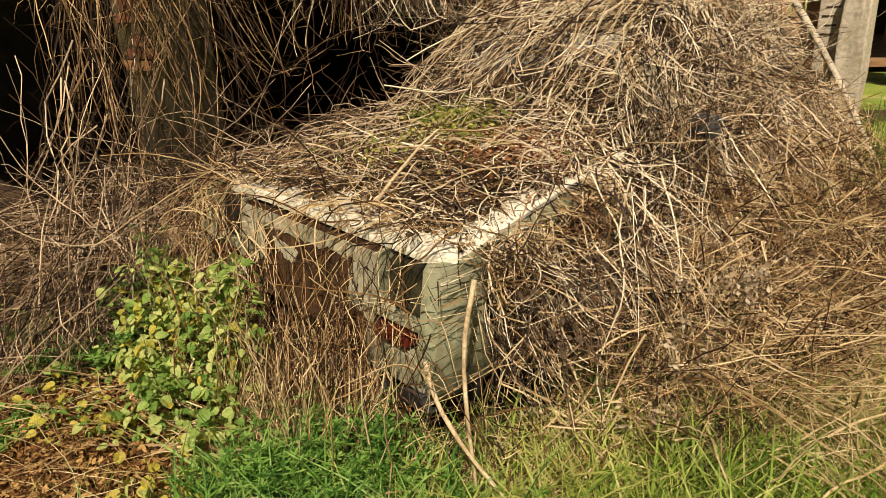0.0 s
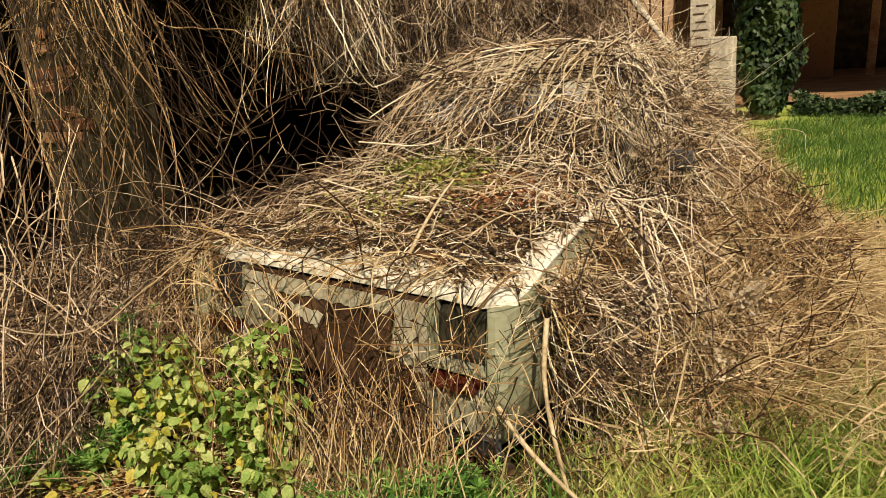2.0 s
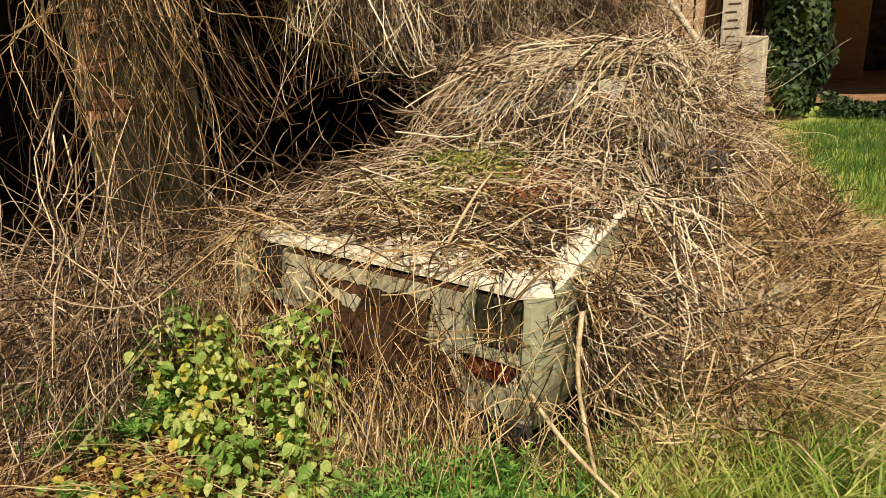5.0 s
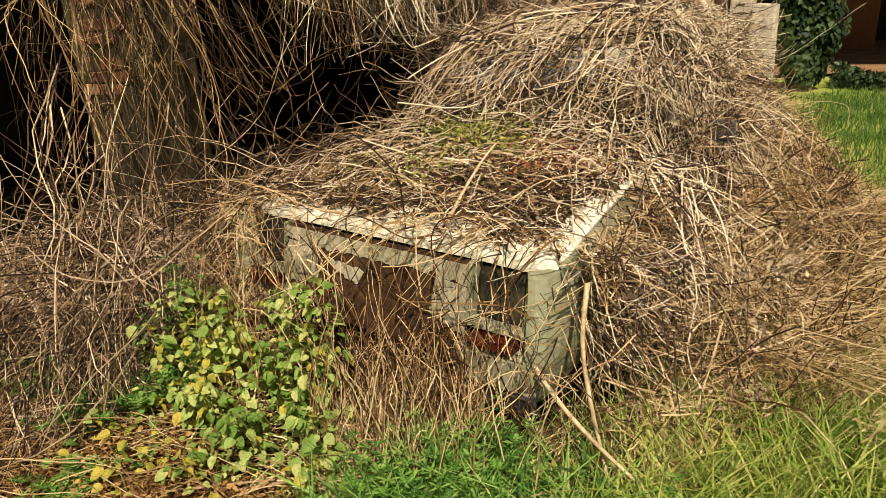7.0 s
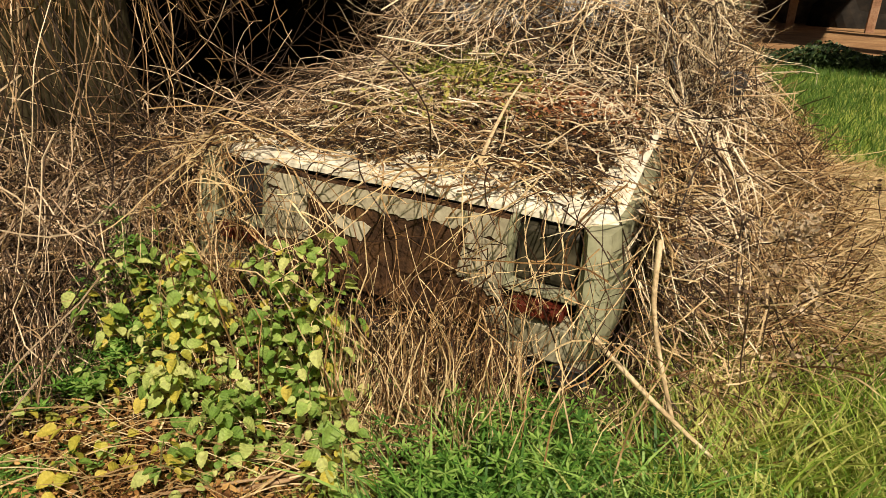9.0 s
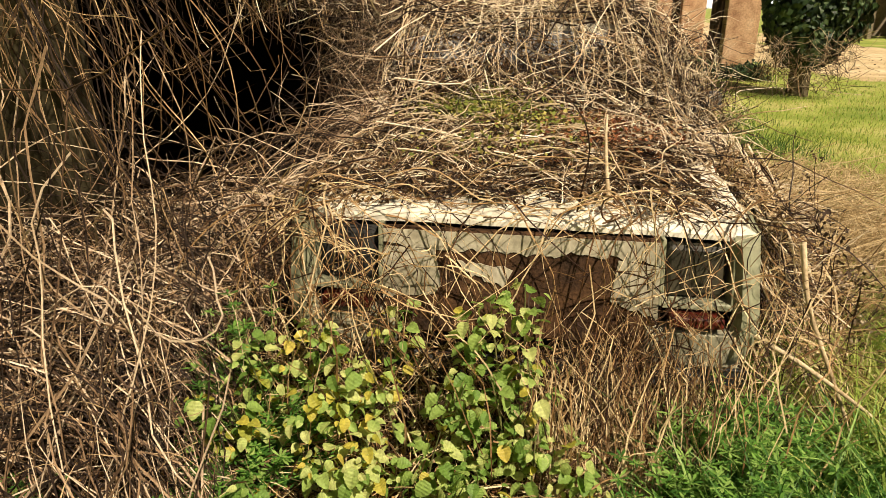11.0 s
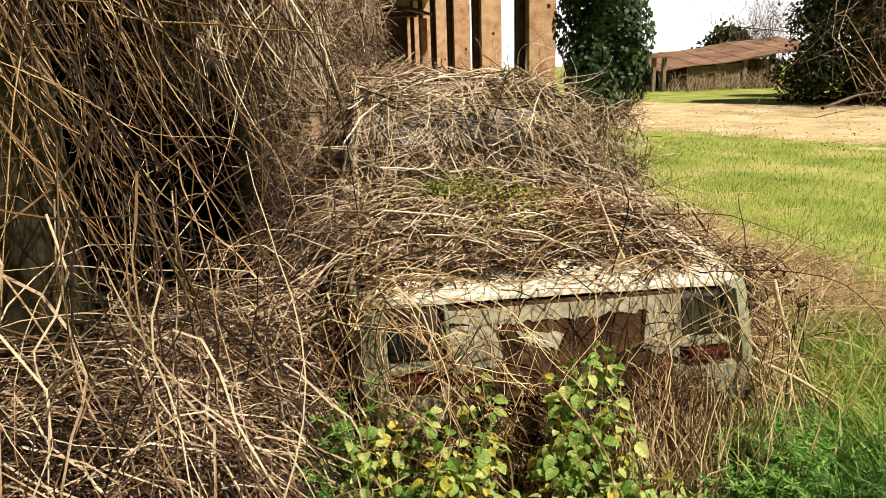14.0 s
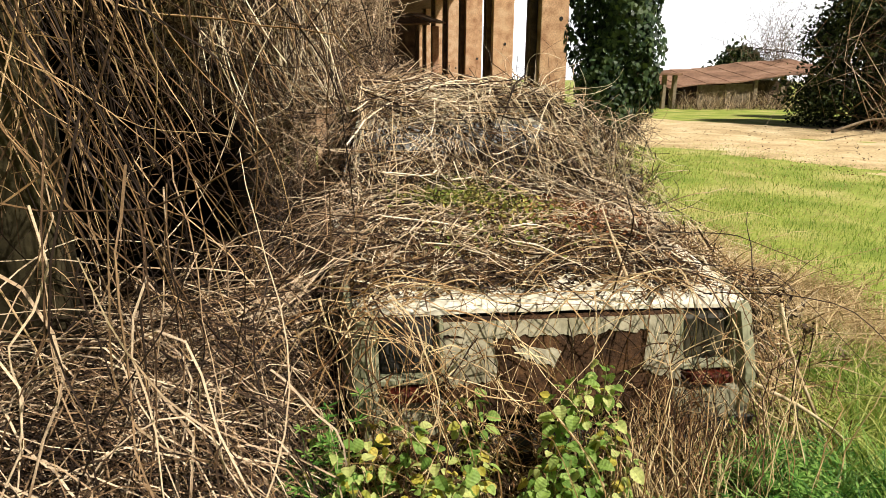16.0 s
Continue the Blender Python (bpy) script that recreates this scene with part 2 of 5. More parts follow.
# ---- ground ----
def ground_sheet():
    a = np.concatenate([-np.geomspace(600, 8, 22), np.linspace(-7, 12, 270), np.geomspace(13, 600, 22)])
    b = np.concatenate([-np.geomspace(600, 8, 18), np.linspace(-7, 22, 330), np.geomspace(23, 600, 22)])
    X, Y = np.meshgrid(a, b, indexing="ij")
    Z = land(X, Y) * (np.hypot(X, Y) < 40)
    V = np.stack([X, Y, Z], -1).reshape(-1, 3)
    n, m = len(a), len(b)
    i = (np.arange(n - 1)[:, None] * m + np.arange(m - 1)[None, :]).ravel()
    F = np.stack([i, i + m, i + m + 1, i + 1], 1)
    ob = obj_from("ground", V, F, LAWN, True)
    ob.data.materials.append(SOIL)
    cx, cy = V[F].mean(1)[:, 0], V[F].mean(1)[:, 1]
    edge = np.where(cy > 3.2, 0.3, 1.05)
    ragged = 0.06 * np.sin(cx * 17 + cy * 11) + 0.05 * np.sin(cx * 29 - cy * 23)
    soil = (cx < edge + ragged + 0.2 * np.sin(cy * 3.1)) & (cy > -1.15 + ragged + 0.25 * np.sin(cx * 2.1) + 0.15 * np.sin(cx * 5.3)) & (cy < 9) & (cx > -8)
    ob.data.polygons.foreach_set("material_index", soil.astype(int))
    return tagged(ob, "grassy ground with bare leaf-littered soil under the brambles", "ground", kind="structure")


ground_sheet()


def ribbon_road():
    near = [(9.5, 60), (7.6, 30), (6.6, 18), (6.7, 14), (7.1, 11.6), (7.9, 9.9), (8.5, 8.8), (9.0, 7.2), (9.7, 3), (10.2, -4), (11, -20)]
    far = [(18, 60), (13.5, 34), (12.6, 25), (13.1, 22), (14.2, 19.6), (15.8, 17.8), (17.0, 17.0), (18.6, 16.0), (21, 9), (23, 0), (25, -20)]
    V, F, m = [], [], 0
    for k in range(len(near) - 1):
        for q in range(8):
            f = q / 8
            a, b = Vector(near[k]).lerp(Vector(near[k + 1]), f), Vector(far[k]).lerp(Vector(far[k + 1]), f)
            for j in range(13):
                w = j / 12
                p = a.lerp(b, w) + Vector((1, 0.4)) * (0.35 if j in (0, 12) else 0.1) * noise.noise(Vector((m * 0.45, j * 0.6, 1.7)))
                V.append((p.x, p.y, float(land(p.x, p.y)) + 0.035 + 0.025 * math.cos(j * 1.6) - (0.06 if j in (0, 12) else 0)))
            m += 1
    for i in range(m - 1):
        for j in range(12):
            a = i * 13 + j
            F.append((a, a + 1, a + 14, a + 13))
    return tagged(obj_from("road", V, F, DIRT, True), "pale dry dirt farm track across the grass", "dirt track", kind="structure")


ribbon_road()


# ---- car ----
def sheet(xs, ys, fz, thick=0.012):
    """A curved panel: grid over xs and ys lists, heights from fz, with thickness."""
    bm = bmesh.new()
    g = [[bm.verts.new((x, y, fz(x, y))) for y in ys] for x in xs]
    for i in range(len(xs) - 1):
        for j in range(len(ys) - 1):
            bm.faces.new((g[i][j], g[i + 1][j], g[i + 1][j + 1], g[i][j + 1]))
    bmesh.ops.recalc_face_normals(bm, faces=bm.faces[:])
    bmesh.ops.solidify(bm, geom=bm.faces[:], thickness=thick)
    return bm


def loft(sections, close=True):
    """Joins rings of points (lists of equal length) with quads."""
    bm = bmesh.new()
    rings = [[bm.verts.new(p) for p in s] for s in sections]
    n = len(sections[0])
    for a, b in zip(rings[:-1], rings[1:]):
        for k in range(n if close else n - 1):
            bm.faces.new((a[k], a[(k + 1) % n], b[(k + 1) % n], b[k]))
    if close:
        bm.faces.new(rings[0])
        bm.faces.new(rings[-1][::-1])
    return bm


def build_car():
    car = thing("old_car", "derelict cream hatchback with peeling paint buried under dead brambles", "car")
    lin = np.linspace
    # bonnet: top panel with a folded front lip, overhanging the front panel
    ys = [0.012, 0.0, 0.002, 0.012, 0.04, 0.1, 0.2, 0.4, 0.6, 0.8, 1.0]
    zs = [0.768, 0.768, 0.783, 0.797, 0.808, 0.822, 0.845, 0.88, 0.91, 0.935, 0.955]
    bm = bmesh.new()
    xs = lin(-0.76, 0.74, 31)
    g = []
    for x in xs:
        e = max(0.0, abs(x) - (0.58 if x < 0 else 0.66)) / 0.12
        col = []
        for y, z in zip(ys, zs):
            near = max(0.0, 1 - y / 0.5)
            swept = (0.045 * e * e if x < 0 else 0.02 * e * e) * near + 0.018 * max(0.0, -x) * near
            dent = 0.004 * noise.noise(Vector((x * 5, y * 5, 0.3)))
            col.append(bm.verts.new((x, y + swept, z + dent - 0.012 * (x / 0.7) ** 2 - 0.02 * min(e, 1.2) ** 2 * (1 if y > 0.03 else 0.35))))
        g.append(col)
    for i in range(len(xs) - 1):
        for j in range(len(ys) - 1):
            bm.faces.new((g[i][j], g[i + 1][j], g[i + 1][j + 1], g[i][j + 1]))
    bmesh.ops.recalc_face_normals(bm, faces=bm.faces[:])
    bmesh.ops.solidify(bm, geom=bm.faces[:], thickness=0.014)
    bonnet = part("bonnet", bm, PAINT, car, "cream bonnet with a folded front lip")
    # front panel between the lamps, with rusted-through paint
    bm = box(bmesh.new(), -0.44, 0.012, 0.42, 0.44, 0.05, 0.755, 0.008)
    panel = part("front_panel", bm, RUST, car, "rusted front panel with flaking cream paint")
    r = random.Random(5)

    def paint_flake(outline):
        b = bmesh.new()
        f = b.faces.new([b.verts.new((x, 0.008, z)) for x, z in outline])
        ex = bmesh.ops.extrude_face_region(b, geom=[f])
        bmesh.ops.translate(b, verts=[v for v in ex["geom"] if isinstance(v, bmesh.types.BMVert)], vec=(0, 0.0035, 0))
        return part("paint_flake", b, SHADED_FLAKE, panel, "curling flake of old cream paint")

    def ragged(x0, x1, z0, z1, n, amp):
        n *= 2
        p, q = r.uniform(0, 9), []
        for k in range(n + 1):
            f = k / n
            dz = amp * (1.5 * noise.noise(Vector((f * 3.1, p, 0.0))) + 0.8 * noise.noise(Vector((f * 9.0, p, 2.0))) + r.uniform(-0.25, 0.25))
            q.append((x0 + (x1 - x0) * (f + r.uniform(-0.3, 0.3) / n * (0 < k < n)), z0 + (z1 - z0) * f + dz))
        return q
    paint_flake([(0.44, 0.752), (-0.44, 0.752)] + ragged(-0.44, -0.26, 0.70, 0.69, 6, 0.012) + ragged(-0.24, 0.25, 0.69, 0.70, 16, 0.018) + ragged(0.27, 0.44, 0.70, 0.68, 5, 0.01))
    paint_flake([(-0.44, 0.698)] + ragged(-0.44, -0.27, 0.53, 0.55, 6, 0.012) + ragged(-0.25, -0.27, 0.58, 0.69, 4, 0.012))
    paint_flake(ragged(-0.2, -0.02, 0.665, 0.64, 6, 0.01)[::-1] + ragged(-0.17, -0.05, 0.63, 0.585, 6, 0.016))
    paint_flake([(0.44, 0.675), (0.31, 0.69)] + ragged(0.29, 0.44, 0.57, 0.50, 6, 0.014))
    # lamps and wing fronts
    for s in (-1, 1):
        # On the -x side a black block stands for the empty opening's shade.
        lamp = part("headlight", box(bmesh.new(), min(s * 0.46, s * 0.655), 0.03, 0.575, max(s * 0.46, s * 0.655), 0.10, 0.745, 0.02), GLASS if s > 0 else BLACK, car, "dull rectangular headlight glass" if s > 0 else "black block standing for the shade in the empty headlight opening")
        b = bmesh.new()
        for q in ((0.44, 0.455, 0.555, 0.765), (0.66, 0.675, 0.555, 0.765)):
            box(b, min(s * q[0], s * q[1]), 0.008, q[2], max(s * q[0], s * q[1]), 0.07, q[3], 0.004)
        box(b, -0.215 / 2 + s * 0.557, 0.008, 0.55, 0.215 / 2 + s * 0.557, 0.07, 0.572, 0.004)
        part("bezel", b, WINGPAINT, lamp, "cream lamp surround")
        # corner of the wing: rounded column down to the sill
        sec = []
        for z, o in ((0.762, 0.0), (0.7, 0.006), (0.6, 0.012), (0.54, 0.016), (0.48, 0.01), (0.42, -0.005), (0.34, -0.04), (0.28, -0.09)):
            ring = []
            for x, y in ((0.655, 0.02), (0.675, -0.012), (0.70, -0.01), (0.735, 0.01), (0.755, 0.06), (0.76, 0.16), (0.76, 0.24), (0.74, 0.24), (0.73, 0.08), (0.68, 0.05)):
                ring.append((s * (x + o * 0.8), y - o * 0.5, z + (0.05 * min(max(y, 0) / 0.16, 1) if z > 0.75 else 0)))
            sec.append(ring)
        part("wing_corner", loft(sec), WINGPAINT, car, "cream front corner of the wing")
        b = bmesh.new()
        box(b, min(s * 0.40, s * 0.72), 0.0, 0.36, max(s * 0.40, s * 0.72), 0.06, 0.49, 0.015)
        part("lower_panel", b, SHADED_PAINT, car, "cream lower front panel with shade put into its colour")
        b = bmesh.new()
        box(b, min(s * 0.47, s * 0.64), -0.02, 0.503, max(s * 0.47, s * 0.64), 0.04, 0.54, 0.01)
        ind = part("indicator", b, REDLENS, car, "faded red-orange indicator lamp")
        b = bmesh.new()
        for k in range(7):
            x = s * (0.485 + 0.023 * k)
            box(b, x - 0.003, -0.024, 0.509, x + 0.003, -0.019, 0.534)
        part("lens_rib", b, REDLENS, ind)
        # side: wing over the wheel arch, door, rear quarter
        sec = []
        for y, lo in ((0.24, 0.40), (0.3, 0.56), (0.42, 0.64), (0.58, 0.64), (0.72, 0.56), (0.8, 0.3), (1.05, 0.26)):
            zt = float(np.interp(y, [0.24, 1.05], [0.815, 0.925]))
            sec.append([(s * 0.735, y, zt), (s * 0.765, y, zt - 0.05), (s * 0.77, y, (zt + lo) / 2), (s * 0.755, y, lo), (s * 0.74, y, lo), (s * 0.745, y, zt - 0.05)])
        part("wing", loft(sec), WINGPAINT, car, "cream front wing in a dull grey-green tone")
        b = box(bmesh.new(), min(s * 0.745, s * 0.775), 1.06, 0.28, max(s * 0.745, s * 0.775), 2.05, 0.90, 0.012)
        door = part("door", b, PAINT, car)
        part("door_handle", box(bmesh.new(), min(s * 0.775, s * 0.80), 1.85, 0.78, max(s * 0.775, s * 0.80), 1.98, 0.80, 0.005), GREY_PLASTIC, door, "dark door handle")
        part("rear_quarter", box(bmesh.new(), min(s * 0.745, s * 0.77), 2.06, 0.28, max(s * 0.745, s * 0.77), 3.55, 0.90, 0.012), PAINT, car)
        # pillars and side glass
        b = loft([[(s * 0.70, 1.04, 0.93), (s * 0.66, 1.02, 0.94), (s * 0.65, 1.08, 0.93), (s * 0.69, 1.10, 0.92)],
                  [(s * 0.60, 1.52, 1.33), (s * 0.56, 1.50, 1.34), (s * 0.55, 1.56, 1.33), (s * 0.59, 1.58, 1.32)]])
        part("windscreen_pillar", b, PAINT, car)
        part("side_window", loft([[(s * 0.735, 1.12, 0.905), (s * 0.735, 2.9, 0.905), (s * 0.729, 2.9, 0.905), (s * 0.729, 1.12, 0.905)],
                                  [(s * 0.615, 1.56, 1.32), (s * 0.615, 2.8, 1.32), (s * 0.609, 2.8, 1.32), (s * 0.609, 1.56, 1.32)]]), SCREEN, car)
        part("rear_pillar", loft([[(s * 0.74, 2.85, 0.9), (s * 0.70, 2.85, 0.9), (s * 0.70, 3.3, 0.9), (s * 0.74, 3.3, 0.9)],
                                  [(s * 0.62, 2.75, 1.33), (s * 0.58, 2.75, 1.33), (s * 0.58, 2.95, 1.3), (s * 0.62, 2.95, 1.3)]]), PAINT, car)
        # door mirror
        if s > 0:
            b = loft([[(s * 0.74, 1.27, 0.95), (s * 0.74, 1.30, 0.95), (s * 0.74, 1.30, 0.93), (s * 0.74, 1.27, 0.93)],
                      [(s * 0.88, 1.28, 0.985), (s * 0.88, 1.31, 0.985), (s * 0.88, 1.31, 0.96), (s * 0.88, 1.28, 0.96)]])
            box(b, min(s * 0.86, s * 0.985), 1.27, 0.955, max(s * 0.86, s * 0.985), 1.34, 1.05, 0.024)
            part("door_mirror", b, GREY_PLASTIC, car, "grey plastic door mirror")
        for y in (0.5, 2.95):
            b = bmesh.new()
            bmesh.ops.create_cone(b, cap_ends=True, segments=28, radius1=0.27, radius2=0.27, depth=0.15, matrix=Matrix.Translation((s * 0.66, y, 0.265)) @ Matrix.Rotation(radians(90), 4, "Y"))
            bmesh.ops.bevel(b, geom=[e for e in b.edges if abs(e.verts[0].co.x - e.verts[1].co.x) < 1e-4], offset=0.025, segments=2, affect="EDGES")
            w = part("wheel", b, BLACK, car, "flat black tyre")
            b = bmesh.new()
            bmesh.ops.create_cone(b, cap_ends=True, segments=24, radius1=0.17, radius2=0.15, depth=0.16, matrix=Matrix.Translation((s * 0.665, y, 0.265)) @ Matrix.Rotation(radians(90), 4, "Y"))
            part("rim", b, RUST, w, "rusty steel rim")
    xs = lin(-0.62, 0.62, 11)
    part("windscreen", sheet(xs, [1.06, 1.2, 1.35, 1.5], lambda x, y: 0.955 + (y - 1.06) * 0.86 - 0.03 * (x / 0.6) ** 2, 0.006), SCREEN, car, "windscreen coloured blue-grey for the sky it reflects")
    part("roof", sheet(lin(-0.6, 0.6, 13), list(lin(1.48, 2.95, 9)), lambda x, y: float(np.interp(y, [1.48, 1.7, 2.6, 2.95], [1.335, 1.375, 1.37, 1.31])) - 0.03 * (x / 0.6) ** 2, 0.014), PAINT, car)
    part("scuttle", box(bmesh.new(), -0.71, 0.98, 0.88, 0.71, 1.07, 0.945, 0.01), GREY_PLASTIC, car)
    part("tailgate", loft([[(-0.66, 3.0, 1.29), (0.66, 3.0, 1.29), (0.66, 3.02, 1.27), (-0.66, 3.02, 1.27)], [(-0.72, 3.5, 0.86), (0.72, 3.5, 0.86), (0.72, 3.52, 0.85), (-0.72, 3.52, 0.85)],
                           [(-0.73, 3.56, 0.35), (0.73, 3.56, 0.35), (0.73, 3.58, 0.35), (-0.73, 3.58, 0.35)]]), PAINT, car)
    # Black sheet puts the engine bay's shade behind the lamps.
    part("front_wall", box(bmesh.new(), -0.71, 0.08, 0.24, 0.71, 0.16, 0.745), BLACK, car, "black sheet standing for the engine bay's shade behind the lamps")
    part("underbody", box(bmesh.new(), -0.7, 0.22, 0.22, 0.7, 3.5, 0.34, 0.02), RUST, car)
    part("bumper", loft([[(x, -0.02 + 0.05 * (abs(x) / 0.7) ** 4, 0.30), (x, -0.045 + 0.05 * (abs(x) / 0.7) ** 4, 0.32), (x, -0.045 + 0.05 * (abs(x) / 0.7) ** 4, 0.37), (x, -0.03, 0.38), (x, 0.0, 0.30)] for x in lin(-0.72, 0.72, 13)]), GREY_PLASTIC, car, "dark bumper behind dead stems")
    # the nose rakes forward towards the bumper, and the whole body sags to one side
    nose = {"front_panel", "paint_flake", "headlight", "bezel", "indicator", "lens_rib", "lower_panel", "wing_corner", "bumper"}
    todo = list(car.children)
    while todo:
        ob = todo.pop()
        todo += list(ob.children)
        if ob.name.split(".")[0] in nose:
            for v in ob.data.vertices:
                v.co.y -= (0.045 + 0.22 * min(max(0.75 - v.co.z, 0.0), 0.32)) * max(0.0, 1 - max(v.co.y, 0) / 0.26)
        if ob.name.split(".")[0] not in ("wheel", "rim"):
            for v in ob.data.vertices:
                v.co.z -= LEAN * v.co.x * min(max(1.5 - v.co.y, 0.0), 1.0)
    return car


build_car()


# ---- brambles ----
U = rng.uniform


def stuff(name, vf, material, label, category="brambles"):
    return tagged(obj_from(name, vf[0], vf[1], material), label, category, kind="stuff")


def pts(n, x0, x1, y0, y1, z0, z1):
    return np.stack([U(x0, x1, n), U(y0, y1, n), U(z0, z1, n)], 1)


def radius(n, lo, hi, p=1.8):
    return lo + (hi - lo) * U(0, 1, n) ** p


def drape(n, length, lift, x0, x1, y0, y1, S=8, amp=0.05, turn=0.6):
    """Stems that lie over the car's top in all directions."""
    x, y = U(x0, x1, n), U(y0, y1, n)
    a = U(0, 2 * math.pi, n)
    L = length * U(0.35, 1.4, n)
    s = np.linspace(-0.5, 0.5, S)[None, :]
    a2 = a[:, None] + s * rng.normal(0, turn * 1.1, n)[:, None]
    px = x[:, None] + np.cos(a2) * s * L[:, None]
    py = y[:, None] + np.sin(a2) * s * L[:, None]
    P = np.stack([px, py, 0 * px], -1) + bridge(n, S, L * 0.15) * np.array([1, 1, 0])
    P[..., 0], P[..., 1] = np.clip(P[..., 0], -0.98, 1.0), np.clip(P[..., 1], -0.005, 4.0)
    under = np.maximum(car_top(P[..., 0], P[..., 1]), 0.15)
    ease = under.mean(1, keepdims=True) * 0.5 + under * 0.5
    P[..., 2] = np.maximum(ease, under) + (lift * U(0.03, 1, n) ** 1.6)[:, None] + (s * 2) * rng.normal(0, lift * 0.45, n)[:, None]
    P[..., 2] = np.maximum(P[..., 2], car_top(P[..., 0], P[..., 1]) + 0.005)
    return P


def bridge(n, s, size):
    """Kinked random drift that starts and ends at nought; size (n,) is its spread."""
    w = np.cumsum(rng.normal(size=(n, s, 3)), 1)
    w -= w[:, :1]
    f = np.linspace(0, 1, s)[None, :, None]
    w = w - f * w[:, -1:]
    w[:, 1:-1] = (w[:, :-2] + 2 * w[:, 1:-1] + w[:, 2:]) / 4
    return w * (size[:, None, None] / math.sqrt(s))


def fall(top, foot, bow, S=9, amp=0.06):
    """Crooked stems from points top (n,3) to points foot (n,3), bowed upwards."""
    n = len(top)
    f = np.linspace(0, 1, S)[None, :, None]
    P = top[:, None] * (1 - f) + foot[:, None] * f
    P = P + np.array([0, 0, 1.0]) * (bow[:, None, None] * np.sin(f * math.pi))
    return P + bridge(n, S, np.linalg.norm(foot - top, axis=1) * amp * 2.4)


def clear_car(P, gap=0.012):
    """Keeps stems out of the car's body."""
    x, y, z = P[..., 0], P[..., 1], P[..., 2]
    nose = -0.02 - np.clip(0.78 - z, 0, 0.02) * 3.0 - 0.22 * np.clip(0.75 - z, 0, 0.32)
    inside = (np.abs(x) < 0.79) & (y > nose) & (y < 3.6)
    topz = np.maximum(car_top(np.clip(x, -0.72, 0.72), np.clip(y, 0, 3.6)), 0.5)
    hit = inside & (z < topz) & (z > 0.2)
    near_front = (y < 0.12) & hit
    P[..., 1] = np.where(near_front, nose - gap, y)
    side = hit & ~near_front & (np.abs(x) > 0.6) & (z < 0.9)
    P[..., 0] = np.where(side, np.sign(x) * (0.79 + gap), x)
    P[..., 2] = np.where(hit & ~near_front & ~side, topz + gap, z)
    return P


# mat over bonnet, windscreen and roof
def bare_lip(P, keep=0.2):
    """Leaves the bonnet's front edge and the wing's top edge mostly bare."""
    m = P.mean(1)
    bare = (m[:, 1] < 0.12 + 0.04 * np.sin(m[:, 0] * 9) + 0.03 * np.sin(m[:, 0] * 23)) | ((m[:, 0] > 0.65) & (m[:, 1] < 0.5))
    return P[~bare | (U(0, 1, len(P)) < np.where(m[:, 0] < -0.45, 0.4, keep))]


A1 = drape(620, 0.26, 0.045, -0.70, 0.74, 0.06, 1.1)
A2 = drape(120, 0.6, 0.06, -0.68, 0.74, 0.1, 1.1, S=10, turn=0.3)
B1 = drape(2600, 0.36, 0.1, -0.7, 0.72, 1.0, 3.1)
B2 = drape(420, 0.7, 0.13, -0.7, 0.7, 1.15, 3.2, S=10, turn=0.4)
B3 = drape(1500, 0.35, 0.08, 0.45, 0.82, 1.05, 3.2, turn=0.9)
E1 = drape(4600, 0.12, 0.05, -0.72, 0.75, 0.03, 1.25, S=4, amp=0.03)
def screen_gaps(P, keep=0.12):
    """Small gaps in the mat through which the glass and the roof's edge show."""
    far = np.ones(len(P), bool)
    for x, y, r in ((0.4, 1.47, 0.075), (0.2, 1.44, 0.05), (-0.56, 1.5, 0.07)):
        far &= (np.hypot(P[..., 0] - x, P[..., 1] - y) > r).all(1)
    return P[far | (U(0, 1, len(P)) < keep)]


A1, E1 = bare_lip(A1, 0.35), bare_lip(E1)
B1, B2, B3 = screen_gaps(B1), screen_gaps(B2, 0.4), screen_gaps(B3)
stuff("bramble_mat", join(tubes(A1, radius(len(A1), 0.0016, 0.004)), tubes(A2, radius(len(A2), 0.0026, 0.005)), tubes(B1, radius(len(B1), 0.0016, 0.0042)), tubes(B2, radius(len(B2), 0.0026, 0.0052)), tubes(B3, radius(len(B3), 0.0016, 0.0042)), tubes(E1, radius(len(E1), 0.0014, 0.0032))), STRAW, "tangled mat of dead straw-brown bramble stems over the car")
D = drape(4200, 0.10, 0.045, -0.72, 0.75, 0.03, 1.25, S=4, amp=0.02)
D2 = drape(2600, 0.14, 0.07, -0.66, 0.7, 1.2, 3.0, S=4, amp=0.02)
D = bare_lip(D, 0.15)
c = pts(20000, -0.73, 0.74, 0.05, 1.3, 0, 0)
keep = ((c[:, 1] > 0.12 + 0.04 * np.sin(c[:, 0] * 9) + 0.03 * np.sin(c[:, 0] * 23)) & ((c[:, 0] < 0.65) | (c[:, 1] > 0.5))) | (U(0, 1, len(c)) < np.where(c[:, 0] < -0.45, 0.35, 0.15))
c = c[keep]
D2 = screen_gaps(D2)
c2 = screen_gaps(pts(7000, -0.66, 0.68, 1.2, 3.1, 0, 0)[:, None])[:, 0]
c = np.concatenate([c, c2])
c[:, 2] = car_top(c[:, 0], c[:, 1]) + U(0.002, 0.03, len(c))
stuff("twig_litter", join(tubes(D, radius(len(D), 0.001, 0.0024)), tubes(D2, radius(len(D2), 0.001, 0.0026)), flakes(c, 0.0125)), LITTER, "brown dead leaves and broken twigs lying on the bonnet", "leaf litter")
